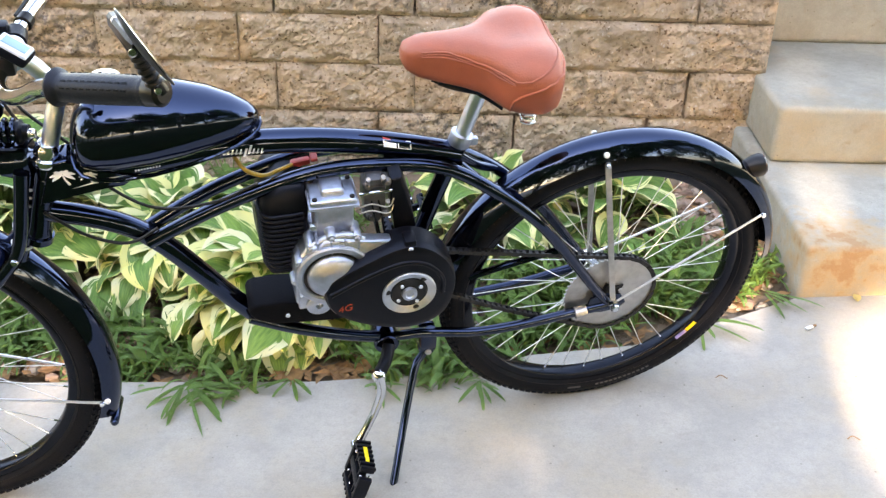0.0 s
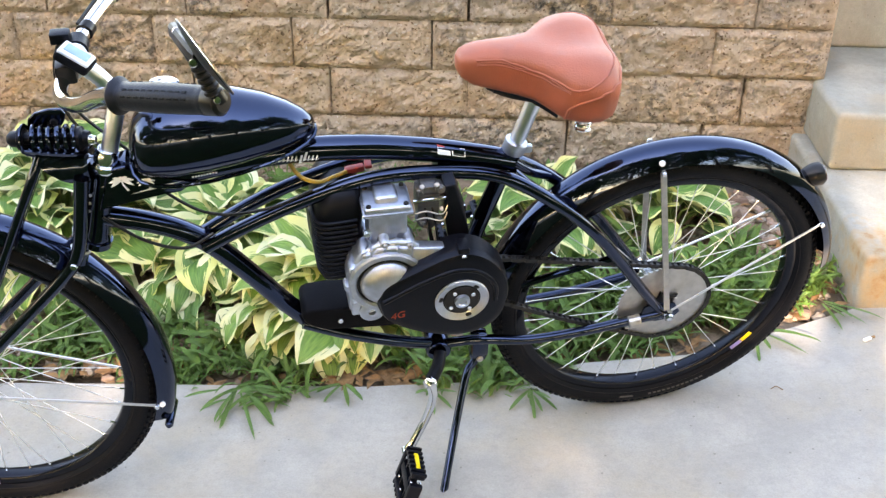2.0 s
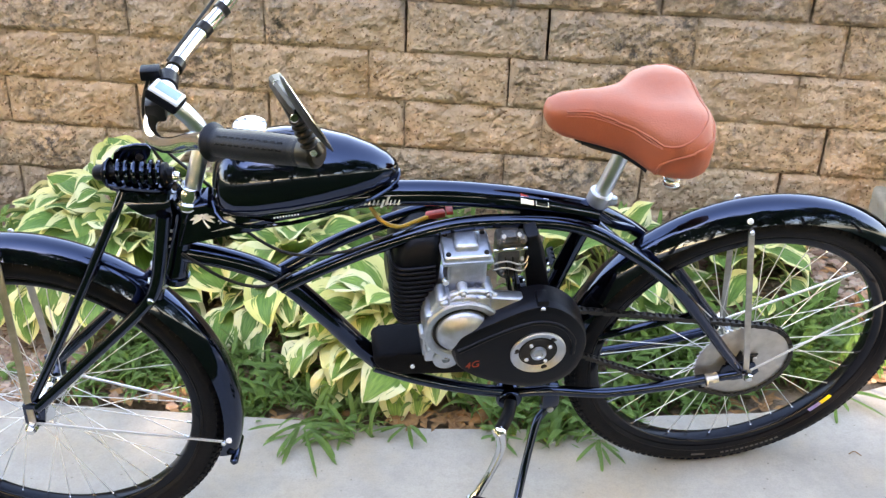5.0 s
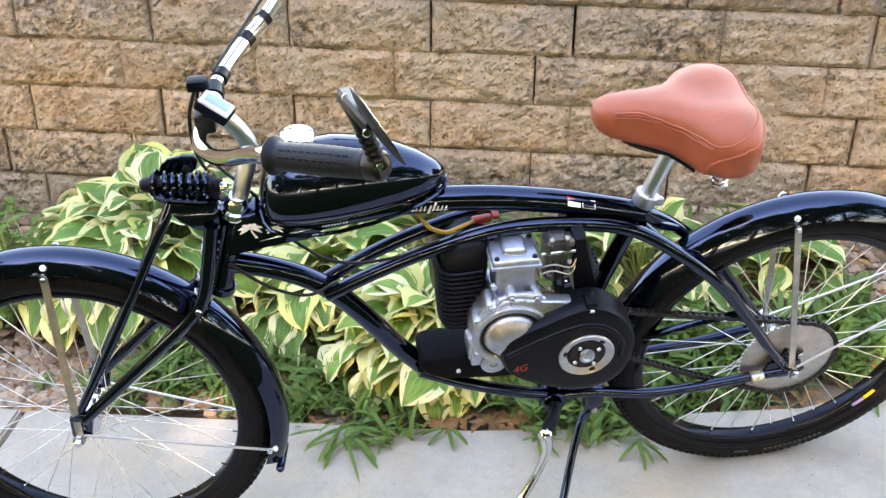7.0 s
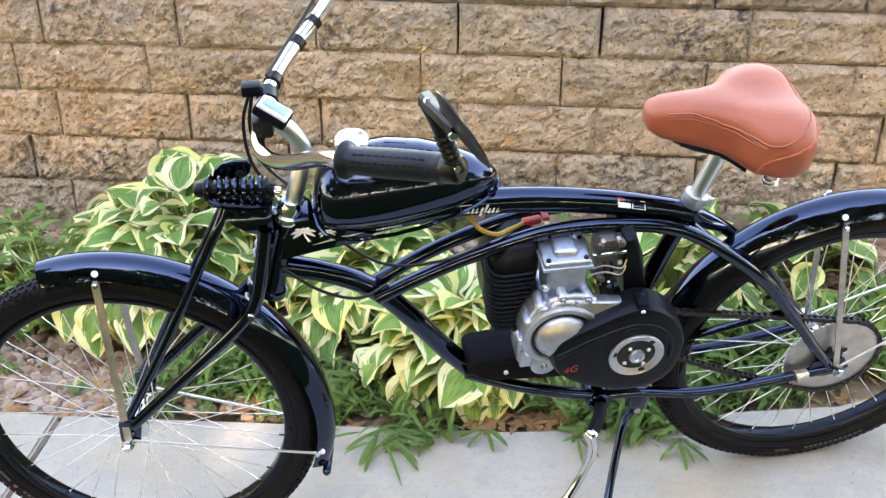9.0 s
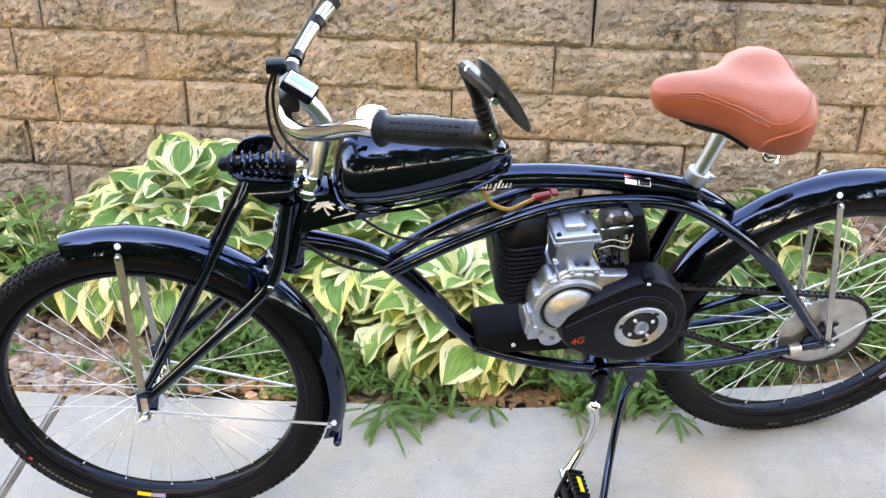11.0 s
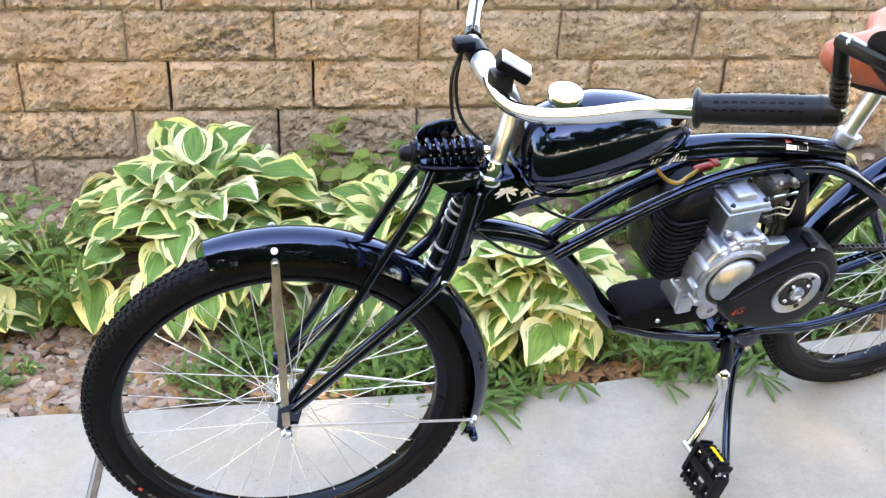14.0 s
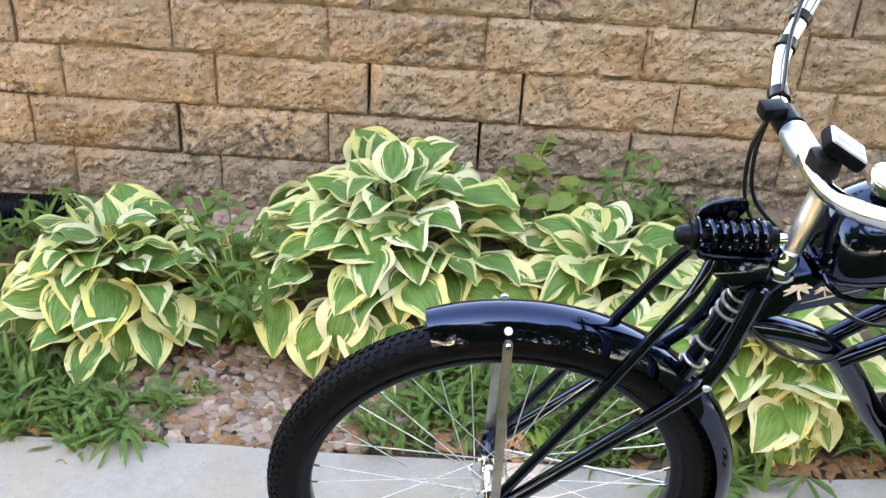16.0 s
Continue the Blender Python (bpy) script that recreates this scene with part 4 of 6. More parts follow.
def wheel(name, hub, m, sticker_angle, label):
    c = Vector(hub)

    def ring(profile, n=120):
        bm = bmesh.new()
        rings = []
        for i in range(n):
            a = 2 * math.pi * i / n
            rings.append([c + Vector((math.cos(a) * r, h, math.sin(a) * r)) for h, r in profile])
        loft(bm, rings, closed=True)
        return bm

    rim = part(name, turn(ring([(-0.0155, 0.275), (-0.017, 0.287), (-0.0155, 0.290), (-0.012, 0.291), (0.012, 0.291), (0.0155, 0.290), (0.017, 0.287), (0.0155, 0.275), (0.0135, 0.2715), (0.009, 0.2695), (-0.009, 0.2695), (-0.0135, 0.2715)]), m), RIM_PAINT, bike, label)
    prof = []
    for k in range(20):
        b = 2 * math.pi * k / 20
        prof.append((0.0265 * math.sin(b), 0.307 + 0.0265 * math.cos(b)))
    ty = ring(prof)
    # tread knobs in four staggered rows
    knob = []
    for row, (bang, half) in enumerate(((-1.0, 0.12), (-0.6, 0.115), (-0.2, 0.115), (0.2, 0.115), (0.6, 0.115), (1.0, 0.12))):
        for i in range(130):
            a = 2 * math.pi * (i + 0.5 * (row % 2)) / 130
            da = 0.0125
            lo, hi = 0.0255, 0.0288
            vs = []
            for rr in (lo, hi):
                for aa, bb in ((a - da, bang - half), (a + da, bang - half), (a + da, bang + half), (a - da, bang + half)):
                    r = 0.307 + rr * math.cos(bb)
                    vs.append(ty.verts.new(c + Vector((math.cos(aa) * r, rr * math.sin(bb), math.sin(aa) * r))))
            ty.faces.new(vs[4:8])
            for k in range(4):
                ty.faces.new((vs[k], vs[(k + 1) % 4], vs[4 + (k + 1) % 4], vs[4 + k]))
    part("tyre", turn(ty, m), RUBBER, rim, "black rubber tyre with knobbly tread")
    hb = bmesh.new()
    lathe(hb, [(-0.06, 0), (-0.06, 0.012), (-0.034, 0.013), (-0.033, 0.028), (-0.029, 0.028), (-0.027, 0.015), (0.027, 0.015), (0.029, 0.028), (0.033, 0.028), (0.034, 0.013), (0.06, 0.012), (0.06, 0)], c, V_AX, 24)
    lathe(hb, [(-0.085, 0), (-0.085, 0.005), (0.085, 0.005), (0.085, 0)], c, V_AX, 10)
    part("hub", turn(hb, m), CHROME, rim)
    for i in range(36):
        side = -1 if i % 2 else 1
        a_r = 2 * math.pi * i / 36
        a_h = a_r + (0.95 if (i // 2) % 2 else -0.95)
        p = m @ (c + Vector((math.cos(a_h) * 0.025, side * 0.031, math.sin(a_h) * 0.025)))
        q = m @ (c + Vector((math.cos(a_r) * 0.271, side * 0.003, math.sin(a_r) * 0.271)))
        sp = new("spoke", SPOKE)
        sp.parent = rim
        d = q - p
        sp.matrix_basis = Matrix.Translation(p) @ d.to_track_quat("Z", "Y").to_matrix().to_4x4() @ Matrix.Diagonal((0.00095, 0.00095, d.length, 1))
        nip = new("nipple", NIPPLE)
        nip.parent = rim
        nip.matrix_basis = Matrix.Translation(q - d.normalized() * 0.011) @ d.to_track_quat("Z", "Y").to_matrix().to_4x4()
    # two-tone sticker on the rim's side and a pale line of tyre lettering
    first, second = (YELLOW, LILAC) if name == "front_wheel" else (LILAC, YELLOW)
    for a0, a1, mt, nm in ((sticker_angle, sticker_angle + 0.1, first, "sticker"), (sticker_angle + 0.104, sticker_angle + 0.2, second, "sticker")):
        bm = bmesh.new()
        row = []
        for k in range(7):
            a = a0 + (a1 - a0) * k / 6
            row.append([bm.verts.new(c + Vector((math.cos(a) * r, h, math.sin(a) * r))) for h, r in ((-0.0164, 0.2765), (-0.0174, 0.2862))])
        for p, q in zip(row, row[1:]):
            bm.faces.new((p[0], p[1], q[1], q[0]))
        part(nm, turn(bm, m), mt, rim)
    for a0, n in ((sticker_angle - 0.3, 12), (sticker_angle - 0.86, 1)):
        bm = bmesh.new()
        for k in range(n):
            a = a0 - 0.035 * k
            w2 = 0.012 if n > 1 else 0.05
            vs = [bm.verts.new(c + Vector((math.cos(x) * r, h, math.sin(x) * r))) for x, h, r in ((a - w2, -0.0258, 0.301), (a + w2, -0.0258, 0.301), (a + w2, -0.0264, 0.306), (a - w2, -0.0264, 0.306))]
            bm.faces.new(vs)
        part("tyre_marking", turn(bm, m), CARB, rim, "pale grey bars of tyre lettering")
    part("tyre_bead", turn(ring([(-0.0215, 0.2905), (-0.0235, 0.2925), (-0.0225, 0.2945), (-0.0205, 0.293)]), m), RUBBER, rim)
    if name == "rear_wheel":
        return rim
    a = sticker_angle - 0.76
    bm = bmesh.new()
    bm.faces.new([bm.verts.new(c + Vector((math.cos(x) * r, h, math.sin(x) * r))) for x, h, r in ((a - 0.014, -0.0262, 0.302), (a + 0.014, -0.0262, 0.302), (a + 0.014, -0.0267, 0.308), (a - 0.014, -0.0267, 0.308))])
    part("tyre_mark", turn(bm, m), RED, rim, "small red mark on the tyre wall")
    return rim


wheel("front_wheel", HUB_F, WHEEL_F, radians(-104), "spoked front wheel with a black rim")
wheel("rear_wheel", HUB_R, Matrix(), radians(-45), "spoked rear wheel with a black rim")


def fender(name, hub, R, a0, a1, m, label):
    """A rolled steel mudguard round the wheel from angle a0 to a1."""
    c = Vector(hub)
    out, inn = [], []
    for k in range(13):
        x = -1 + 2 * k / 12
        h, d = 0.037 * x, -0.030 * abs(x) ** 2.6
        out.append((h, d)), inn.append((h * 0.95, d * 0.97 - 0.0015))
    prof = out + inn[::-1]
    rings = []
    for i in range(49):
        a = radians(a0 + (a1 - a0) * i / 48)
        k = min(1, i / 3, (48 - i) / 3)
        k = 0.88 + 0.12 * math.sqrt(max(0.0, k))
        rings.append([c + Vector((math.cos(a) * (R + d), h * k, math.sin(a) * (R + d))) for h, d in prof])
    bm = bmesh.new()
    loft(bm, rings)
    return part(name, turn(bm, m), PAINT, bike, label, sharp=50)


ff = fender("front_fender", HUB_F, 0.364, 108, -18, WHEEL_F, "gloss black steel front mudguard")
rf = fender("rear_fender", HUB_R, 0.365, 168, 5, Matrix(), "gloss black steel rear mudguard")
flap = bmesh.new()
lathe(flap, [(-0.036, 0), (-0.036, 0.005), (-0.032, 0.008), (0.032, 0.008), (0.036, 0.005), (0.036, 0)], HUB_F + Vector((math.cos(radians(-18.6)) * 0.362, 0, math.sin(radians(-18.6)) * 0.362)), V_AX, 16)
part("rolled_edge", turn(flap, WHEEL_F), PAINT, ff)


def fender_bolt(hub, R, ang, m, parent, side=-1):
    a = radians(ang)
    p = Vector(hub) + Vector((math.cos(a) * (R - 0.018), side * 0.0325, math.sin(a) * (R - 0.018)))
    part("bolt", turn(disc(p, Vector((0, side, 0.35)), 0.0055, 0.004), m), WHITE, parent)


for side in (-1, 1):
    fender_bolt(HUB_F, 0.366, 91, WHEEL_F, ff, side)
    fender_bolt(HUB_R, 0.366, 99, Matrix(), rf, side)
    fender_bolt(HUB_F, 0.362, -10, WHEEL_F, ff, side)
    for hub, m, nm, a_up, a_back, wd in ((HUB_F, WHEEL_F, "front_stay", 91, -9.5, 0.013), (HUB_R, Matrix(), "rear_stay", 99, 28.5, 0.011)):
        ax = Vector(hub) + Vector((0, side * 0.07, 0.004))
        up = Vector(hub) + Vector((math.cos(radians(a_up)) * 0.332, side * 0.041, math.sin(radians(a_up)) * 0.332))
        st = part("fender_stay", turn(strap(up, ax, wd, 0.003, (0, 1, 0)), m), STEEL, bike, "flat steel mudguard stay")
        part("bolt", turn(disc(up + Vector((0, side * 0.002, 0)), (0, side, 0), 0.0045, 0.005), m), CHROME, st)
        back = Vector(hub) + Vector((math.cos(radians(a_back)) * 0.336, side * 0.041, math.sin(radians(a_back)) * 0.336))
        st = part("fender_stay", turn(strap(ax + Vector((0.01, 0, 0)), back, 0.0062, 0.0022, (0, 1, 0.25)), m), SPOKE.materials[0], bike, "thin chrome mudguard stay")
        part("bolt", turn(disc(back + Vector((0, side * 0.002, 0)), (0, side, 0), 0.005, 0.005), m), CHROME, st)
    for hub, m in ((HUB_F, WHEEL_F), (HUB_R, Matrix())):
        nut = bmesh.new()
        lathe(nut, [(0, 0), (0, 0.010), (0.004, 0.011), (0.014, 0.0095), (0.018, 0.006), (0.018, 0)], Vector(hub) + Vector((0, side * 0.072, 0)), (0, side, 0), 6)
        part("axle_nut", turn(nut, m), CHROME, bike)

# frame
top = part("top_tube", tube([(0.31, 0, 0.752), (0.40, 0, 0.757), (0.5, 0, 0.772), (0.60, 0, 0.783), (0.72, 0, 0.777), (0.84, 0, 0.757), (0.93, 0, 0.733), (0.985, 0, 0.716)], 0.0215, 16), PAINT, bike)
part("down_tube", tube([(0.295, 0, 0.69), (0.36, 0, 0.668), (0.42, 0, 0.637), (0.47, 0, 0.592), (0.53, 0, 0.51), (0.57, 0, 0.45), (0.615, 0, 0.392)], 0.0185, 16), PAINT, bike)
part("seat_tube", tube([(0.992, 0, 0.75), (0.965, 0, 0.675), (0.93, 0, 0.565), (0.9, 0, 0.455), (0.862, 0, 0.30)], 0.0155, 14), PAINT, bike)
head = bmesh.new()
hd = (TOP_H - LOW_H).normalized()
lathe(head, [(-0.005, 0), (-0.005, 0.021), (0.0, 0.0215), (0.012, 0.019), (0.12, 0.019), (0.134, 0.022), (0.14, 0.022), (0.14, 0)], LOW_H - hd * 0.01, hd, 24)
head = part("head_tube", head, PAINT, bike)
bm = bmesh.new()
lathe(bm, [(0, 0), (0, 0.024), (0.006, 0.026), (0.012, 0.024), (0.014, 0.019), (0.024, 0.019), (0.03, 0.016), (0.036, 0.0145), (0.036, 0)], LOW_H + hd * 0.13, hd, 28)
part("headset", bm, CHROME, head)
bm = bmesh.new()
lathe(bm, [(0, 0), (0, 0.024), (0.012, 0.024), (0.014, 0.02), (0.014, 0)], LOW_H - hd * 0.03, hd, 28)
part("lower_headset", bm, PAINT, head)
bm = bmesh.new()
prism(bm, [(0.297, 0.715), (0.325, 0.795), (0.352, 0.80), (0.385, 0.772), (0.46, 0.758), (0.43, 0.738), (0.36, 0.735)], -0.0235, 0.0235, 0.004)
gus = part("gusset_plate", bm, PAINT, bike)
for side in (-1, 1):
    part("arched_stay", tube([(0.452, side * 0.02, 0.612), (0.53, side * 0.025, 0.656), (0.617, side * 0.027, 0.695), (0.729, side * 0.028, 0.729), (0.84, side * 0.030, 0.733), (0.956, side * 0.033, 0.712), (1.05, side * 0.045, 0.655), (1.13, side * 0.052, 0.582), (1.2, side * 0.056, 0.49), (1.255, side * 0.058, 0.41), (1.298, side * 0.058, 0.352)], lambda t: 0.0125 if t < 0.6 else 0.0125 - 0.003 * (t - 0.6) / 0.4, 12), PAINT, bike)
    part("chain_stay", tube([(0.86, side * 0.03, 0.305), (0.935, side * 0.042, 0.318), (1.036, side * 0.052, 0.31), (1.148, side * 0.055, 0.318), (1.237, side * 0.058, 0.334), (1.3, side * 0.06, 0.345)], 0.010, 12), PAINT, bike)
    part("lower_stay", tube([(0.606, side * 0.025, 0.405), (0.687, side * 0.035, 0.372), (0.78, side * 0.035, 0.335), (0.86, side * 0.028, 0.305)], 0.0115, 12), PAINT, bike)
    bm = bmesh.new()
    prism(bm, [(1.255, 0.33), (1.262, 0.365), (1.29, 0.375), (1.325, 0.368), (1.338, 0.345), (1.325, 0.33), (1.29, 0.325)], side * 0.058 - 0.003, side * 0.058 + 0.003, 0.001)
    part("dropout", bm, PAINT, bike)
    part("upper_stay", tube([(0.985, side * 0.018, 0.705), (1.03, side * 0.028, 0.665), (1.07, side * 0.042, 0.64)], 0.009, 10), PAINT, bike)
bm = bmesh.new()
lathe(bm, [(-0.045, 0), (-0.045, 0.022), (-0.04, 0.025), (0.04, 0.025), (0.045, 0.022), (0.045, 0)], (0.86, 0, 0.298), V_AX, 24)
part("bottom_bracket", bm, PAINT, bike)
part("chain_guard_lug", tube([(1.232, -0.064, 0.336), (1.255, -0.064, 0.339)], 0.0125, 12), STEEL, bike, "bright clamp on the chain stay")

# springer fork
fork = bmesh.new()
sweep(fork, smooth_path([(0.285, -0.012, 0.648), (0.283, 0.012, 0.648)]), 0.02, 12)
fk = part("fork", turn(fork, STEER), PAINT, bike, "black springer fork with an exposed coil spring")
for side in (-1, 1):
    part("rear_leg", turn(tube([(0.290, side * 0.036, 0.79), (0.277, side * 0.042, 0.72), (0.262, side * 0.048, 0.655), (0.236, side * 0.052, 0.61), (0.15, side * 0.056, 0.515), (0.03, side * 0.06, 0.385), (0.012, side * 0.06, 0.365)], lambda t: 0.012 - 0.002 * t, 14), STEER), PAINT, fk)
    part("front_leg", turn(tube([(0.228, side * 0.018, 0.818), (0.213, side * 0.032, 0.786), (0.19, side * 0.038, 0.74), (0.1, side * 0.048, 0.56), (0.0, side * 0.056, 0.37)], 0.008, 10), STEER), PAINT, fk)
    bm = bmesh.new()
    prism(bm, [(-0.016, 0.33), (-0.012, 0.375), (0.01, 0.385), (0.03, 0.378), (0.02, 0.33), (0, 0.318)], side * 0.062 - 0.004, side * 0.062 + 0.004, 0.0015)
    part("rocker", turn(bm, STEER), PAINT, fk)
    part("bolt", turn(disc((0.252, side * 0.058, 0.63), (0, side, 0), 0.006, 0.006), STEER), CHROME, fk)
bm = bmesh.new()
loft(bm, [[Vector((uu, vv, w)) for uu, vv in ((u0, -hv + 0.006), (u0 + 0.006, -hv), (0.294, -hv), (0.3, -hv + 0.006), (0.3, hv - 0.006), (0.294, hv), (u0 + 0.006, hv), (u0, hv - 0.006))] for w, u0, hv in ((0.822, 0.214, 0.02), (0.81, 0.22, 0.03), (0.797, 0.234, 0.034), (0.782, 0.252, 0.032), (0.772, 0.268, 0.026))])
part("crown", turn(bm, STEER), PAINT, fk)
bm = bmesh.new()
path = []
for i in range(241):
    a = 2 * math.pi * 5.5 * i / 240
    path.append((0.218 + 0.068 * i / 240, 0.0195 * math.cos(a), 0.84 + 0.0195 * math.sin(a)))
sweep(bm, path, 0.004, 8)
part("coil_spring", turn(bm, STEER), PAINT, fk)
bm = bmesh.new()
lathe(bm, [(-0.026, 0), (-0.026, 0.007), (-0.021, 0.012), (-0.010, 0.013), (-0.008, 0.018), (0, 0.0185), (0, 0.0)], (0.206, 0, 0.84), (1, 0, 0), 24)
lathe(bm, [(0, 0), (0, 0.009), (0.1, 0.009), (0.1, 0)], (0.206, 0, 0.84), (1, 0, 0), 12)
lathe(bm, [(0, 0), (0, 0.019), (0.006, 0.020), (0.010, 0.014), (0.018, 0.012), (0.018, 0)], (0.287, 0, 0.84), (1, 0, 0), 20)
part("spring_cup", turn(bm, STEER), PLASTIC, fk)
part("spring_nut", turn(disc((0.303, -0.004, 0.84), (1, 0, 0), 0.008, 0.012), STEER), CHROME, fk)


def shell(stations, a0, a1, thick=0.003, steps=14):
    """A curved plate wrapped part-way round the spring's axis."""
    bm = bmesh.new()
    rings = []
    for u, r, dw in stations:
        arc = [radians(a0 + (a1 - a0) * i / steps) for i in range(steps + 1)]
        ring = [Vector((u, r * math.cos(t), 0.84 + dw + r * math.sin(t))) for t in arc]
        ring += [Vector((u, (r - thick) * math.cos(t), 0.84 + dw + (r - thick) * math.sin(t))) for t in arc[::-1]]
        rings.append(ring)
    loft(bm, rings)
    return bm


part("spring_cradle", turn(shell([(0.204, 0.022, 0), (0.21, 0.027, -0.001), (0.23, 0.028, -0.003), (0.27, 0.028, -0.006), (0.296, 0.026, -0.009)], 188, 352), STEER), PAINT, fk)
bm = bmesh.new()
prism(bm, [(0.204, 0.842), (0.210, 0.862), (0.222, 0.873), (0.245, 0.880), (0.264, 0.880), (0.269, 0.872), (0.265, 0.858), (0.255, 0.845)], 0.02, 0.026, 0.002)
part("spring_hood", turn(bm, STEER), PAINT, fk)
part("end_plate", turn(disc((0.206, 0, 0.84), (-1, 0, 0), 0.024, 0.004, 0.3, 28), STEER), PAINT, fk)
part("bolt", turn(disc((0.25, 0.02, 0.858), (0, -1, 0.2), 0.006, 0.005), STEER), SATIN, fk)
# pale coils round the strut in front of the head tube
for f0, f1, turns in ((0.28, 0.62, 3), (-0.12, 0.0, 1), (-0.34, -0.26, 1)):
    a0, a1 = [LOW_H.lerp(TOP_H, f) + Vector((-0.026, 0, 0)) for f in (f0, f1)]
    sx = hd.cross(Vector((0, 1, 0))).normalized()
    pts = []
    for i in range(18 * turns + 1):
        t = 2 * math.pi * i / 18
        pts.append(a0.lerp(a1, i / (18 * turns)) + sx * 0.0155 * math.cos(t) + Vector((0, 0.0155 * math.sin(t), 0)))
    bm = bmesh.new()
    sweep(bm, pts, 0.0025, 6)
    part("chrome_coil", turn(bm, STEER), STEEL, fk)
part("strut", turn(bar(LOW_H.lerp(TOP_H, -0.5) + Vector((-0.026, 0, 0)), LOW_H.lerp(TOP_H, 0.75) + Vector((-0.026, 0, 0)), 0.013, 12), STEER), PAINT, fk)

# handlebar, stem, grips, mirror
stem = part("stem", tube([(0.33, 0.002, 0.815), (0.343, 0.012, 0.855), (0.353, 0.022, 0.888), (0.352, 0.026, 0.905), (0.338, 0.026, 0.932), (0.318, 0.026, 0.956)], 0.0135, 14), POLISHED, bike)
bm = bmesh.new()
lathe(bm, [(-0.026, 0), (-0.026, 0.0145), (-0.022, 0.0172), (0.022, 0.0172), (0.026, 0.0145), (0.026, 0)], (0.306, 0.026, 0.966), (0.0, 1, 0.02), 24)
part("bar_clamp", bm, ALLOY, stem)
NEAR = [(0.306, 0.026, 0.966), (0.294, -0.035, 0.972), (0.297, -0.085, 0.98), (0.316, -0.135, 0.998), (0.345, -0.20, 1.04), (0.376, -0.265, 1.09), (0.405, -0.32, 1.125), (0.44, -0.346, 1.138)]
FARB = [(0.306, 0.026, 0.966), (0.309, 0.085, 0.963), (0.325, 0.135, 0.966), (0.352, 0.19, 0.975), (0.39, 0.235, 0.995), (0.44, 0.285, 1.035), (0.5, 0.335, 1.075), (0.53, 0.36, 1.09)]
hb = part("handlebar", tube(NEAR[::-1] + FARB[1:], 0.0113, 14, 10), CHROME, bike, "chrome swept-back cruiser handlebar")
GIN, GOUT = Vector((0.405, -0.32, 1.126)), Vector((0.513, -0.4, 1.162))
ga = (GOUT - GIN).normalized()
gl = (GOUT - GIN).length
for origin, axis, nm in ((GIN, ga, "grip"), (Vector((0.50, 0.335, 1.075)), Vector((0.6, 0.5, 0.3)).normalized(), "grip")):
    bm = bmesh.new()
    prof = [(0, 0), (0, 0.0215), (0.003, 0.023), (0.006, 0.0215), (0.008, 0.0175)]
    for k in range(24):
        h = 0.01 + (gl - 0.02) * k / 23
        prof.append((h, 0.0165 + 0.0001 * math.sin(k * 2.1) + 0.0012 * math.sin(math.pi * k / 23)))
    prof += [(gl - 0.006, 0.0175), (gl, 0.0165), (gl, 0)]
    lathe(bm, prof, origin, axis, 28)
    g = part(nm, bm, GRIP, hb, "black ribbed rubber grip")
    side = axis.cross(Vector((0, 0, 1))).normalized()
    upg = side.cross(axis).normalized()
    bm = bmesh.new()
    for turned in (-62, -33, 33, 62):
        for k in range(10):
            d = upg * math.cos(radians(turned)) + side * math.sin(radians(turned))
            p = origin + axis * (0.025 + (gl - 0.05) * k / 9) + d * 0.0172
            m = Matrix((axis, d.cross(axis), d)).transposed().to_4x4()
            m.translation = p
            g0 = bmesh.ops.create_cube(bm, size=1.0)
            bmesh.ops.transform(bm, matrix=m @ Matrix.Diagonal((0.006, 0.002, 0.0018, 1)), verts=g0["verts"])
    part("grip_ribs", bm, RUBBER, g)
bm = bmesh.new()
lathe(bm, [(0, 0), (0, 0.014), (0.004, 0.017), (0.026, 0.017), (0.03, 0.013), (0.031, 0)], GOUT - ga * 0.012, ga, 24)
part("mirror_mount", bm, SATIN, hb)
mirror = part("mirror", tube([GOUT + ga * 0.015, (0.516, -0.408, 1.185), (0.502, -0.408, 1.225), (0.49, -0.411, 1.256)], 0.0085, 12), SATIN, bike, "black round bar-end mirror on a folding arm")
for k in range(5):
    c = Vector((0.517, -0.408, 1.18)).lerp(Vector((0.507, -0.408, 1.212)), k / 4)
    bm = bmesh.new()
    lathe(bm, [(-0.003, 0), (-0.003, 0.009), (0, 0.0106), (0.003, 0.009), (0.003, 0)], c, (-0.33, -0.02, 0.94), 16)
    part("arm_rib", bm, SATIN, mirror)
bm = bmesh.new()
arm_a, arm_b = Vector((0.489, -0.41, 1.258)), Vector((0.508, -0.47, 1.263))
at = (arm_b - arm_a).normalized()
an = at.cross(Vector((1, 0, 0))).normalized()
rings = []
for f, k in ((-0.1, 0.7), (-0.05, 1.0), (0.9, 0.9), (1.06, 0.6)):
    o = arm_a.lerp(arm_b, f)
    rings.append([o + an * 0.0085 * k * p + at.cross(an) * 0.0075 * k * q for p, q in ((-1, -0.6), (-0.6, -1), (0.6, -1), (1, -0.6), (1, 0.6), (0.6, 1), (-0.6, 1), (-1, 0.6))])
loft(bm, rings)
part("upper_arm", bm, SATIN, mirror)
mn = Vector((0.857, 0.276, 0.435)).normalized()
MC = Vector((0.516, -0.474, 1.263))
bm = bmesh.new()
lathe(bm, [(-0.006, 0), (-0.006, 0.012), (-0.003, 0.036), (0, 0.046), (0.0015, 0.0455), (0.0015, 0)], MC, mn, 40)
part("mirror_housing", bm, SATIN, mirror)
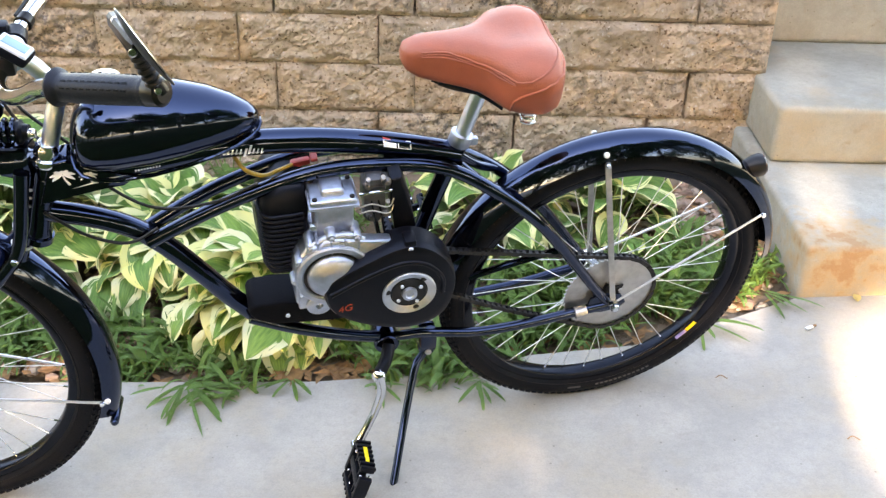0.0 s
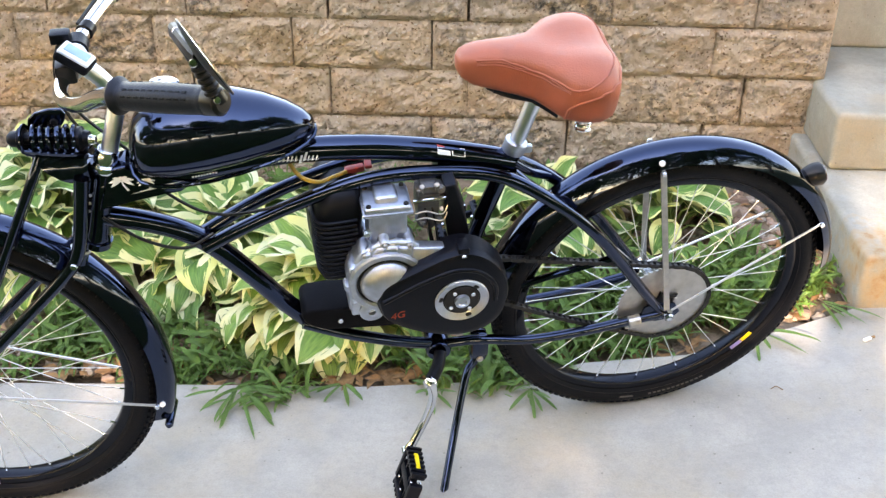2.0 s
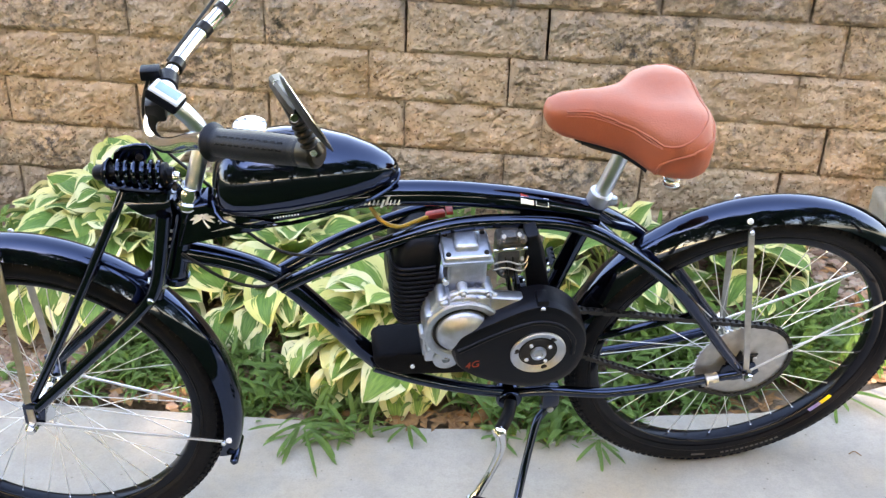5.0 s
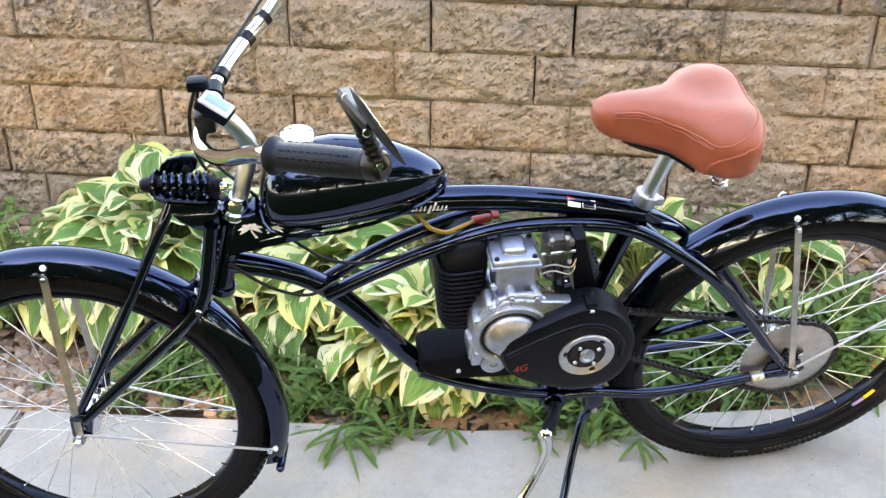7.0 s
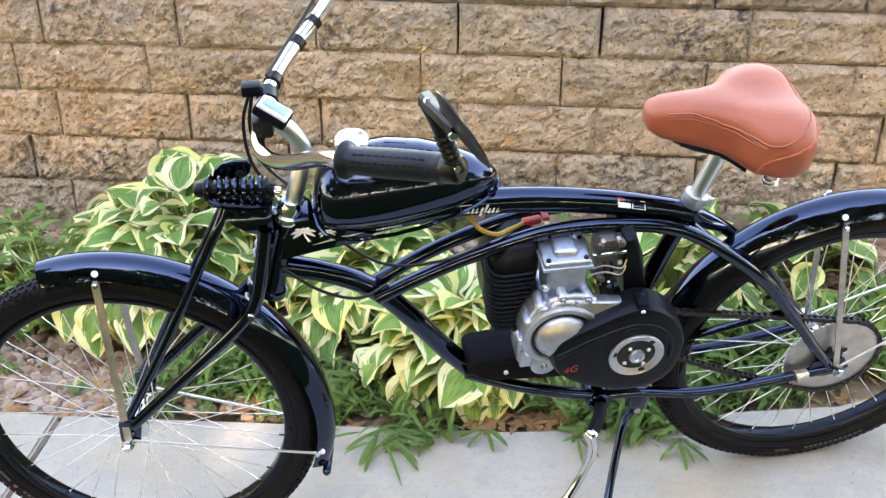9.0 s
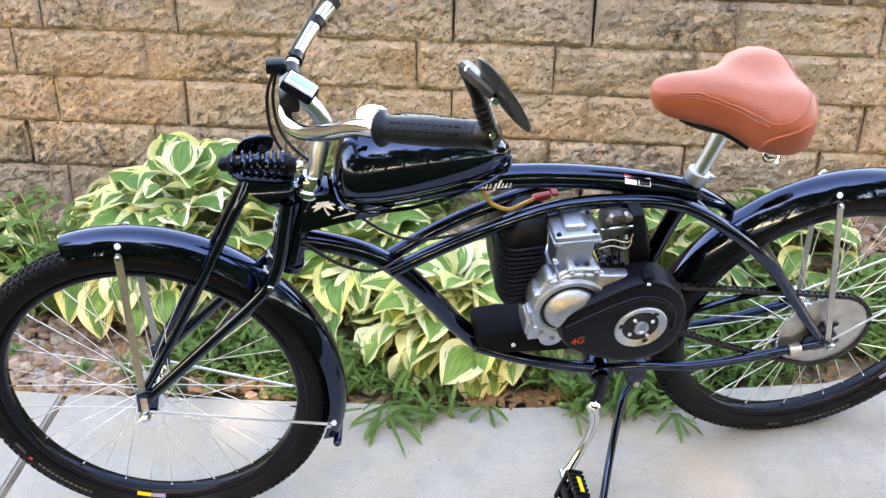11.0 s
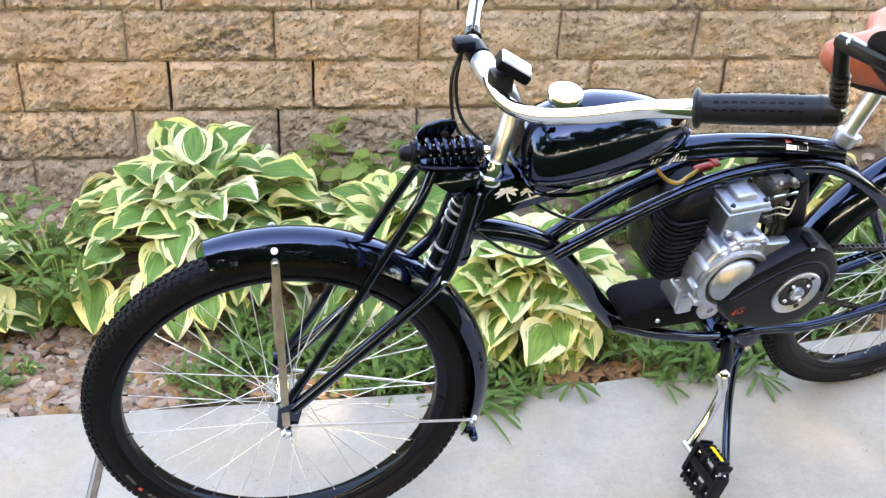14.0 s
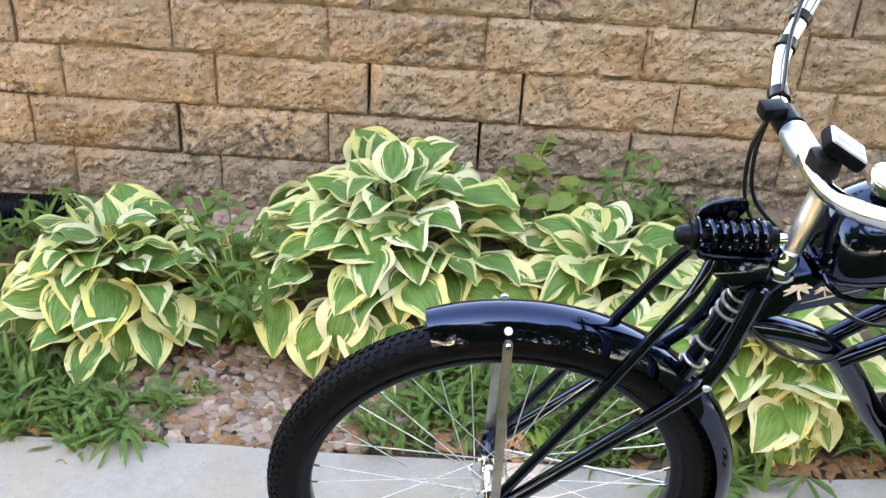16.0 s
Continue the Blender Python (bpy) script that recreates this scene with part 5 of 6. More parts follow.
part("mirror_glass", disc(MC + mn * 0.0012, mn, 0.042, 0.001, 0.02, 40), CHROME, mirror)
for p, ax in ((Vector((0.505, -0.482, 1.262)), Vector((0.0, -0.8, 0.6))), (GOUT + ga * 0.004 + Vector((0.004, -0.014, 0.009)), Vector((0.2, -0.8, 0.55))), (Vector((0.489, -0.419, 1.262)), Vector((0, -0.7, 0.7)))):
    part("bolt", disc(p, ax, 0.0045, 0.005), CHROME, mirror)
bm = bmesh.new()
SPD = Vector((0.317, -0.032, 1.004))
SPD_M = Matrix(((0.813, 0.373, 0.447), (-0.36, 0.926, -0.116), (-0.457, -0.067, 0.887))).to_4x4()
SPD_M.translation = SPD
box(bm, (0, 0, 0.0015), (0.052, 0.037, 0.016), 0.006, seg=3)
sp = part("speedometer", turn(bm, SPD_M), MATT, bike, "small grey digital speedometer on the handlebar")
bm = bmesh.new()
box(bm, (0, 0.0, 0.009), (0.047, 0.0315, 0.006), 0.0028, seg=3)
part("bezel", turn(bm, SPD_M), material("silver_plastic", (0.48, 0.5, 0.53), 0.38, vary=0.05), sp, "silver plastic bezel")
bm = bmesh.new()
box(bm, (0, 0.002, 0.0118), (0.036, 0.0185, 0.0015), 0.0005)
SCREEN = material("lcd_screen", (0.17, 0.3, 0.38), 0.25)
part("screen", turn(bm, SPD_M), SCREEN, sp)
bm = bmesh.new()
box(bm, (0.302, -0.03, 0.985), (0.03, 0.03, 0.03), 0.006)
part("mount", bm, SATIN, sp)
bm = bmesh.new()
lathe(bm, [(-0.014, 0), (-0.014, 0.017), (0.014, 0.017), (0.014, 0)], (0.308, 0.07, 0.965), (0, 1, 0), 18)
box(bm, (0.286, 0.072, 0.982), (0.03, 0.022, 0.018), 0.004)
part("switch_block", bm, PLASTIC, hb)
for t0, t1 in (((0.316, 0.11, 0.964), (0.321, 0.125, 0.9655)), ((0.356, 0.196, 0.977), (0.364, 0.206, 0.981)), ((0.385, 0.231, 0.993), (0.393, 0.238, 0.997))):
    part("cable_clip", bar(t0, t1, 0.0138, 16), SATIN, hb)
for pts in ([(0.283, 0.07, 0.978), (0.268, 0.06, 0.93), (0.272, 0.045, 0.87), (0.3, 0.035, 0.82), (0.36, 0.02, 0.755), (0.46, -0.02, 0.69), (0.56, -0.03, 0.69), (0.64, -0.03, 0.72)],
            [(0.287, 0.075, 0.976), (0.277, 0.062, 0.92), (0.29, 0.05, 0.86), (0.345, 0.035, 0.80), (0.37, 0.03, 0.77)],
            [(0.5, 0.335, 1.085), (0.42, 0.28, 1.045), (0.36, 0.2, 1.005), (0.31, 0.1, 0.985)],
            [(0.30, -0.02, 0.70), (0.36, -0.025, 0.645), (0.42, -0.025, 0.62), (0.47, -0.02, 0.64)]):
    part("cable", tube(pts, 0.0028, 8, 8), SATIN, bike)

# fuel tank
TANK = [(0.362, 0.022, 0.832, 0.802), (0.366, 0.038, 0.852, 0.790), (0.376, 0.052, 0.874, 0.781), (0.395, 0.062, 0.892, 0.777), (0.43, 0.069, 0.906, 0.776), (0.48, 0.070, 0.911, 0.780), (0.53, 0.064, 0.905, 0.787), (0.575, 0.053, 0.892, 0.795), (0.61, 0.040, 0.876, 0.803), (0.635, 0.026, 0.860, 0.811), (0.648, 0.014, 0.848, 0.818), (0.652, 0.006, 0.84, 0.824)]


def super_ring(u, hw, top_w, low_w, n=28, e=2.4, grow=0.0):
    c, h = (top_w + low_w) / 2, (top_w - low_w) / 2 + grow
    out = []
    for k in range(n):
        a = 2 * math.pi * k / n
        ca, sa = math.cos(a), math.sin(a)
        # fuller below, rounder on top
        ex = 2 / (e if sa < 0 else 2.0)
        out.append(Vector((u, (hw + grow) * math.copysign(abs(ca) ** ex, ca), c + h * math.copysign(abs(sa) ** ex, sa))))
    return out


bm = bmesh.new()
loft(bm, [super_ring(*t) for t in TANK])
tank = part("fuel_tank", bm, PAINT, bike, "teardrop gloss black fuel tank")
bm = bmesh.new()
lip = []
for sgn in (-1, 1):
    row = [Vector((u, sgn * (hw + 0.003), lo + (hi - lo) * 0.1)) for u, hw, hi, lo in TANK]
    lip += row if sgn < 0 else row[::-1]
sweep(bm, lip, 0.0036, 8, closed=True)
part("seam", bm, PAINT, tank)
bm = bmesh.new()
lathe(bm, [(0, 0), (0, 0.020), (0.008, 0.020), (0.009, 0.027), (0.019, 0.027), (0.022, 0.025), (0.024, 0.018), (0.025, 0)], (0.428, 0.006, 0.902), (0, 0, 1), 36)
part("filler_cap", bm, CHROME, tank)
bm = bmesh.new()
for k in range(9):
    box(bm, (0.455 + 0.0045 * k, -0.0632, 0.7975 + 0.0005 * k), (0.0022, 0.001, 0.002), 0)
part("lettering", bm, WHITE, tank, "tiny white bars of lettering on the tank seam", smooth=False)

# decals
bm = bmesh.new()
for k, (du, h) in enumerate(((0, 0.009), (0.0065, 0.010), (0.013, 0.010), (0.0195, 0.010), (0.026, 0.010), (0.0325, 0.016), (0.040, 0.017), (0.0465, 0.010), (0.053, 0.010), (0.0595, 0.010))):
    u, w = 0.589 + du, 0.7785 - 0.0004 * k - (0.005 if k == 5 else 0)
    bm.faces.new([bm.verts.new((u + a * h, -0.0222, w + b * h)) for a, b in ((-0.08, 0), (0.16, 0), (0.48, 1), (0.24, 1))])
    bm.faces.new([bm.verts.new((u + a, -0.0224, w + b)) for a, b in ((0.0012, 0.0002), (0.0058, 0.0026), (0.0056, 0.0040), (0.001, 0.0014))])
part("script_decal", bm, WHITE, top, "white slanted script decal", smooth=False)


def tube_patch(bm, u0, u1, d0, d1, mat_index):
    """A label laid on the top tube's near shoulder, from d0 to d1 degrees above its side."""
    rows = []
    for u in (u0, (u0 + u1) / 2, u1):
        w = 0.757 - 0.258 * (u - 0.84) - 0.05 * (u - 0.84) ** 2
        rows.append([bm.verts.new((u, -0.0221 * math.cos(radians(d)), w + 0.0221 * math.sin(radians(d)))) for d in (d0, (d0 + d1) / 2, d1)])
    for p, q in zip(rows, rows[1:]):
        for i in range(2):
            bm.faces.new((p[i], q[i], q[i + 1], p[i + 1])).material_index = mat_index


bm = bmesh.new()
for patch in ((0.851, 0.873, 20, 52, 0), (0.851, 0.873, 53.5, 66, 1), (0.876, 0.8985, 20, 23, 0), (0.876, 0.8985, 55, 58, 0), (0.876, 0.8775, 23, 55, 0), (0.897, 0.8985, 23, 55, 0)):
    tube_patch(bm, *patch)
part("warning_sticker", bm, [WHITE, RED], top, "white and red warning sticker", smooth=False)
bm = bmesh.new()


def ribbon(pts, widths, y):
    """A flat tapering strip along pts in the frame's plane."""
    rows = []
    for i, (a, b) in enumerate(pts):
        pa, pb = pts[max(0, i - 1)], pts[min(len(pts) - 1, i + 1)]
        t = Vector((pb[0] - pa[0], pb[1] - pa[1])).normalized()
        rows.append([bm.verts.new((a - t.y * s * widths[i], y, b + t.x * s * widths[i])) for s in (-1, 1)])
    for p, q in zip(rows, rows[1:]):
        bm.faces.new((p[0], q[0], q[1], p[1]))


for cu, cw, sc in ((0.342, 0.775, 1.0), (0.379, 0.769, 0.72)):
    for k, ang in enumerate((-25, 15, 55, 95, 135, 172, 205)):
        a = radians(ang)
        r = 0.019 * sc * (1.0, 1.05, 0.9, 0.8, 0.95, 1.05, 1.0)[k]
        pts = [(cu + math.cos(a) * r * f, cw + math.sin(a) * r * f * 0.8 - 0.3 * r * f * f) for f in (0.05, 0.35, 0.7, 1.0)]
        ribbon(pts, [0.0014 * sc, 0.0032 * sc, 0.0028 * sc, 0.0006], -0.0243 - 0.00004 * k)
    ribbon([(cu, cw), (cu + 0.002 * sc, cw - 0.010 * sc), (cu + 0.008 * sc, cw - 0.022 * sc)], [0.0013 * sc, 0.0015 * sc, 0.0022 * sc], -0.0247)
bm.faces.new([bm.verts.new((a, -0.0243, b)) for a, b in ((0.352, 0.745), (0.395, 0.752), (0.438, 0.762), (0.395, 0.757))])
part("palm_decal", bm, WHITE, gus, "white palm tree decals", smooth=False)

# saddle
SEAT = [(0.880, 0.010, 0.934, 0.914), (0.886, 0.022, 0.943, 0.902), (0.905, 0.031, 0.949, 0.888), (0.94, 0.035, 0.952, 0.876), (0.975, 0.043, 0.951, 0.866), (1.003, 0.056, 0.951, 0.858), (1.022, 0.078, 0.952, 0.849), (1.041, 0.104, 0.954, 0.839), (1.070, 0.117, 0.957, 0.832), (1.096, 0.119, 0.956, 0.831), (1.116, 0.110, 0.952, 0.836), (1.129, 0.086, 0.944, 0.845), (1.135, 0.034, 0.922, 0.862)]


def seat_ring(u, hw, hi, lo, n=40):
    out = []
    f = max(0.0, min(1.0, (u - 0.99) / 0.08))
    f = f * f * (3 - 2 * f)
    mid = lo + (hi - lo) * (0.5 + 0.1 * f)
    for k in range(n):
        a = 2 * math.pi * k / n
        ca, sa = math.cos(a), math.sin(a)
        ex = 0.62 + 0.3 * f if sa > 0 else 0.45
        z = mid + ((hi - mid) if sa > 0 else (mid - lo)) * math.copysign(abs(sa) ** ex, sa)
        dip = 0.011 * f * math.exp(-(ca * hw / 0.028) ** 2) * (1 if sa > 0 else 0)
        tuck = 1 - 0.2 * max(0, -sa)
        out.append(Vector((u, hw * tuck * math.copysign(abs(ca) ** 0.75, ca), z - dip)))
    return out


bm = bmesh.new()
dense = []
for i in range(len(SEAT) - 1):
    for k in range(3):
        f = k / 3
        dense.append(tuple(a + (b - a) * f for a, b in zip(SEAT[i], SEAT[i + 1])))
dense.append(SEAT[-1])
loft(bm, [seat_ring(*t) for t in dense])
bmesh.ops.smooth_vert(bm, verts=bm.verts, factor=0.5, use_axis_x=True, use_axis_y=True, use_axis_z=True)
seat = part("saddle", bm, LEATHER, bike, "wide tan leather cruiser saddle with stitching")
cover = BVHTree.FromPolygons([v.co for v in seat.data.vertices], [tuple(p.vertices) for p in seat.data.polygons])


def on_cover(pts, lift):
    out = []
    for p in smooth_path(pts, 8):
        q, n, i, d = cover.find_nearest(Vector(p))
        out.append(q + n * lift)
    return out


for sgn in (-1, 1):
    edge = [(0.907, 0.032, 0.945), (0.943, 0.036, 0.944), (0.962, 0.046, 0.94), (0.985, 0.07, 0.935), (1.008, 0.095, 0.929), (1.03, 0.11, 0.925), (1.056, 0.115, 0.926), (1.09, 0.102, 0.934), (1.115, 0.072, 0.942), (1.128, 0.03, 0.945), (1.13, 0, 0.945)]
    for off in (0.005, 0.01):
        bm = bmesh.new()
        sweep(bm, on_cover([(u, sgn * v, w - off) for u, v, w in edge[:6]], 0.0002), 0.0011, 6)
        part("stitch_line", bm, LEATHER, seat)
    bm = bmesh.new()
    sweep(bm, on_cover([(u, sgn * v, w) for u, v, w in edge], 0.0003), 0.0016, 6)
    part("seam", bm, LEATHER, seat)
    bm = bmesh.new()
    sweep(bm, on_cover([(1.03, sgn * 0.098, 0.85), (1.033, sgn * 0.105, 0.875), (1.049, sgn * 0.112, 0.895), (1.075, sgn * 0.112, 0.91), (1.104, sgn * 0.1, 0.918), (1.122, sgn * 0.07, 0.928), (1.132, sgn * 0.03, 0.932), (1.133, 0, 0.932)], 0.0004), 0.0024, 8)
    part("piping", bm, LEATHER, seat)
bm = bmesh.new()
loft(bm, [[Vector((u, v * hw * 0.55, lo + dz)) for v, dz in ((-1, 0.012), (-0.9, -0.005), (0.9, -0.005), (1, 0.012))] for u, hw, hi, lo in SEAT[3:8]])
part("seat_pan", bm, PLASTIC, seat)
for sgn in (-1, 1):
    part("seat_rail", tube([(0.93, sgn * 0.012, 0.88), (0.965, sgn * 0.018, 0.864), (1.03, sgn * 0.022, 0.846), (1.08, sgn * 0.03, 0.84)], 0.0035, 8), SATIN, seat)
    bm = bmesh.new()
    sweep(bm, [(1.085 + 0.012 * math.sin(a), sgn * 0.055 + 0.009 * math.cos(a), 0.808 + 0.036 * a / 25) for a in [25 * i / 80 for i in range(81)]], 0.0022, 6)
    part("seat_spring", bm, CHROME, seat)
part("seat_post", bar((0.985, 0, 0.735), (1.0225, 0, 0.86), 0.0135, 18), POLISHED, bike)
bm = bmesh.new()
pd = Vector((0.033, 0, 0.11)).normalized()
lathe(bm, [(-0.012, 0), (-0.012, 0.019), (-0.01, 0.02), (0.01, 0.02), (0.012, 0.018), (0.012, 0)], Vector((0.989, 0, 0.748)), pd, 24)
box(bm, (1.008, -0.006, 0.744), (0.02, 0.012, 0.014), 0.004)
part("seat_clamp", bm, ALLOY, bike)
bm = bmesh.new()
lathe(bm, [(-0.02, 0), (-0.02, 0.015), (0.02, 0.015), (0.02, 0)], (1.021, 0, 0.853), V_AX, 18)
part("saddle_clamp", bm, CHROME, bike)

# tail lamp
tl = Vector((1.548, 0, 0.604))
ta = Vector((0.95, 0, 0.16)).normalized()
bm = bmesh.new()
lathe(bm, [(-0.014, 0), (-0.014, 0.009), (0.0, 0.010), (0.012, 0.0165), (0.028, 0.022), (0.042, 0.023), (0.046, 0.021), (0.046, 0)], tl, ta, 28)
lamp = part("tail_lamp", bm, SATIN, bike, "black bullet tail lamp on the mudguard")
bm = bmesh.new()
lathe(bm, [(0, 0.021), (0.003, 0.019), (0.005, 0.011), (0.006, 0)], tl + ta * 0.046, ta, 28)
part("lens", bm, material("smoked_red_lens", (0.05, 0.006, 0.008), 0.15), lamp)

# engine
bm = bmesh.new()
rings = []
for w, u0, u1, v0, v1 in ((0.524, 0.654, 0.694, -0.043, 0.065), (0.532, 0.643, 0.702, -0.052, 0.078), (0.6, 0.637, 0.716, -0.058, 0.09), (0.66, 0.637, 0.722, -0.058, 0.09), (0.692, 0.645, 0.722, -0.056, 0.086), (0.711, 0.658, 0.72, -0.048, 0.078), (0.722, 0.674, 0.714, -0.034, 0.06), (0.726, 0.688, 0.706, -0.015, 0.04)):
    cu, cv, hu, hv = (u0 + u1) / 2, (v0 + v1) / 2, (u1 - u0) / 2, (v1 - v0) / 2
    rings.append([Vector((cu + hu * math.copysign(abs(math.cos(a)) ** 0.45, math.cos(a)), cv + hv * math.copysign(abs(math.sin(a)) ** 0.45, math.sin(a)), w)) for a in (2 * math.pi * k / 32 for k in range(32))])
loft(bm, rings)
eng = part("engine", bm, PLASTIC, bike, "small four-stroke engine with a finned black shroud")
for k in range(13):
    w = 0.547 + 0.0102 * k
    s = (w - 0.532) / 0.068
    u0, u1 = 0.643 - 0.006 * min(1, s), 0.702 + 0.014 * min(1, s)
    bm = bmesh.new()
    sweep(bm, smooth_path([(u0 + 0.004, 0.02, w), (u0 - 0.001, -0.03, w), (u0 + 0.012, -0.0585, w), (u1 - 0.03, -0.0605, w), (u1 - 0.008, -0.058, w)], 5), 0.0031, 8)
    part("cooling_fin", bm, PLASTIC, eng)
bm = bmesh.new()
lathe(bm, [(0, 0.0), (0, 0.032), (0.006, 0.03), (0.007, 0.02), (0.004, 0)], (0.638, 0.012, 0.615), (-1, -0.05, 0), 28)
part("starter_vent", bm, SATIN, eng)
part("bolt", disc((0.684, -0.052, 0.53), (0, -1, 0), 0.0045, 0.005), CHROME, eng)
bm = bmesh.new()
box(bm, (0.712, -0.04, 0.49), (0.05, 0.06, 0.05), 0.008, seg=3)
box(bm, (0.706, -0.068, 0.478), (0.03, 0.012, 0.04), 0.004)
part("engine_foot", bm, ALLOY, eng)
bm = bmesh.new()
box(bm, (0.757, -0.056, 0.65), (0.066, 0.058, 0.10), 0.008, seg=3)
part("cylinder", bm, ALLOY, eng)
bm = bmesh.new()
box(bm, (0.756, -0.058, 0.702), (0.084, 0.072, 0.006), 0.0025)
box(bm, (0.756, -0.058, 0.708), (0.078, 0.066, 0.014), 0.005, seg=3)
box(bm, (0.756, -0.056, 0.716), (0.040, 0.042, 0.020), 0.008, seg=3)
cv = part("valve_cover", bm, ALLOY, eng, "bright alloy valve cover")
for du, dv in ((-0.031, -0.025), (0.031, -0.025), (-0.031, 0.025), (0.031, 0.025)):
    part("bolt", disc((0.756 + du, -0.058 + dv, 0.714), (0, 0, 1), 0.0045, 0.004), SATIN, cv)
part("bolt", disc((0.719, -0.095, 0.672), (0, -1, 0), 0.006, 0.008), CHROME, eng)
bm = bmesh.new()
ring = [(0.745 + 0.062 * math.cos(a), 0.565 + 0.072 * math.sin(a)) for a in (2 * math.pi * k / 36 for k in range(36))]
prism(bm, ring, -0.105, -0.01, 0.006)
box(bm, (0.755, -0.055, 0.61), (0.085, 0.09, 0.05), 0.012, seg=3)
case = part("crankcase", bm, ALLOY, eng, "cast alloy crankcase with bolt bosses")
bm = bmesh.new()
ring = [(0.735, 0.645), (0.76, 0.648), (0.80, 0.638), (0.885, 0.628), (0.89, 0.60), (0.84, 0.59), (0.78, 0.57), (0.745, 0.51), (0.70, 0.52), (0.688, 0.56), (0.70, 0.61)]
prism(bm, ring, -0.112, -0.09, 0.006)
part("clutch_plate", bm, ALLOY, eng)
BELL = Vector((0.749, -0.112, 0.572))
bm = bmesh.new()
lathe(bm, [(-0.004, 0.066), (0.004, 0.066), (0.007, 0.063), (0.007, 0.055), (0.004, 0.052), (-0.004, 0.052)], BELL, (0, -1, 0), 48)
part("clutch_ring", bm, ALLOY, eng)
# black disc gives the shade in the gap between ring and bell
part("clutch_gap_shade", disc(BELL + Vector((0, 0.002, 0)), (0, -1, 0), 0.054, 0.004, 0.05, 40), SATIN, eng)
bm = bmesh.new()
lathe(bm, [(0, 0.046), (0.006, 0.046), (0.012, 0.042), (0.019, 0.030), (0.021, 0.018), (0.021, 0)], BELL, (0, -1, 0), 40)
part("clutch_bell", bm, ALLOY, eng, "polished alloy clutch bell")
bm = bmesh.new()
lathe(bm, [(0, 0.022), (0.006, 0.022), (0.008, 0.019), (0.008, 0.007), (0.002, 0.006), (0.002, 0)], (0.722, -0.110, 0.506), (0, -1, 0), 28)
part("mounting_lug", bm, ALLOY, case)
for a in range(9):
    t = radians(40 + 36 * a)
    p = Vector((0.742 + 0.058 * math.cos(t), -0.108, 0.567 + 0.068 * math.sin(t)))
    b2 = bmesh.new()
    lathe(b2, [(-0.02, 0), (-0.02, 0.008), (0.0, 0.008), (0.004, 0.006), (0.004, 0)], p, (0, -1, 0), 12)
    boss = part("boss", b2, ALLOY, case)
for k in range(4):
    u = 0.724 + 0.023 * k
    b2 = bmesh.new()
    box(b2, (u, -0.10, 0.632), (0.004, 0.028, 0.03), 0.001)
    part("rib", b2, ALLOY, case)
bm = bmesh.new()
sweep(bm, smooth_path([(0.694, -0.1, 0.585), (0.705, -0.1, 0.617), (0.722, -0.1, 0.636), (0.75, -0.1, 0.646), (0.78, -0.1, 0.645), (0.802, -0.1, 0.634)], 6), 0.0075, 10)
part("case_rim", bm, ALLOY, case)
for u, w in ((0.697, 0.6), (0.714, 0.631), (0.748, 0.648), (0.79, 0.643)):
    bm = bmesh.new()
    lathe(bm, [(-0.03, 0), (-0.03, 0.0095), (0.004, 0.0095), (0.007, 0.0075), (0.007, 0)], (u, -0.1, w), (0, -1, 0), 16)
    part("boss", bm, ALLOY, case)
    part("bolt", disc((u, -0.107, w), (0, -1, 0), 0.0048, 0.004), STEEL, case)
# black belt cover
OUT = [(0.727, 0.548), (0.738, 0.573), (0.764, 0.592), (0.804, 0.612), (0.844, 0.631), (0.88, 0.638), (0.915, 0.624), (0.942, 0.596), (0.959, 0.56), (0.962, 0.52), (0.95, 0.474), (0.922, 0.446), (0.882, 0.436), (0.845, 0.441), (0.803, 0.456), (0.758, 0.482), (0.735, 0.51)]
pts = smooth_path([(u, 0, w) for u, w in OUT + OUT[:1]], 4)[:-1]
cu, cw = 0.867, 0.535
bm = bmesh.new()
rings = []
for v, k, sh in ((-0.085, 1.0, 0), (-0.118, 1.0, 0), (-0.128, 0.985, 0), (-0.134, 0.955, 0), (-0.136, 0.90, 0), (-0.137, 0.82, 0)):
    rings.append([Vector((cu + (p.x - cu) * k, v, cw + (p.z - cw) * k)) for p in pts])
loft(bm, rings)
cover = part("belt_cover", bm, PLASTIC, eng, "matt black belt cover")
bm = bmesh.new()
rings = []
inner = smooth_path([(0.74, 0, 0.545), (0.80, 0, 0.578), (0.85, 0, 0.598), (0.88, 0, 0.60), (0.91, 0, 0.588), (0.934, 0, 0.556), (0.936, 0, 0.52)], 6)
sweep(bm, [(p.x, -0.136, p.z) for p in inner], 0.005, 8)
part("cover_ridge", bm, PLASTIC, cover)
PC = Vector((0.876, -0.137, 0.531))
bm = bmesh.new()
lathe(bm, [(-0.004, 0.047), (0.003, 0.048), (0.005, 0.046), (0.003, 0.040), (-0.001, 0.031), (-0.004, 0.030)], PC, (0, -1, 0), 48)
part("pulley_ring", bm, ALLOY, cover)
part("pulley_disc", disc(PC + Vector((0, 0.001, 0)), (0, -1, 0), 0.031, 0.002, 0.02, 40), SATIN, cover)
bm = bmesh.new()
lathe(bm, [(0, 0), (0, 0.014), (0.006, 0.013), (0.007, 0.008), (0.004, 0.006), (0.004, 0)], PC + Vector((0, -0.002, 0)), (0, -1, 0), 24)
part("pulley_hub", bm, ALLOY, cover)
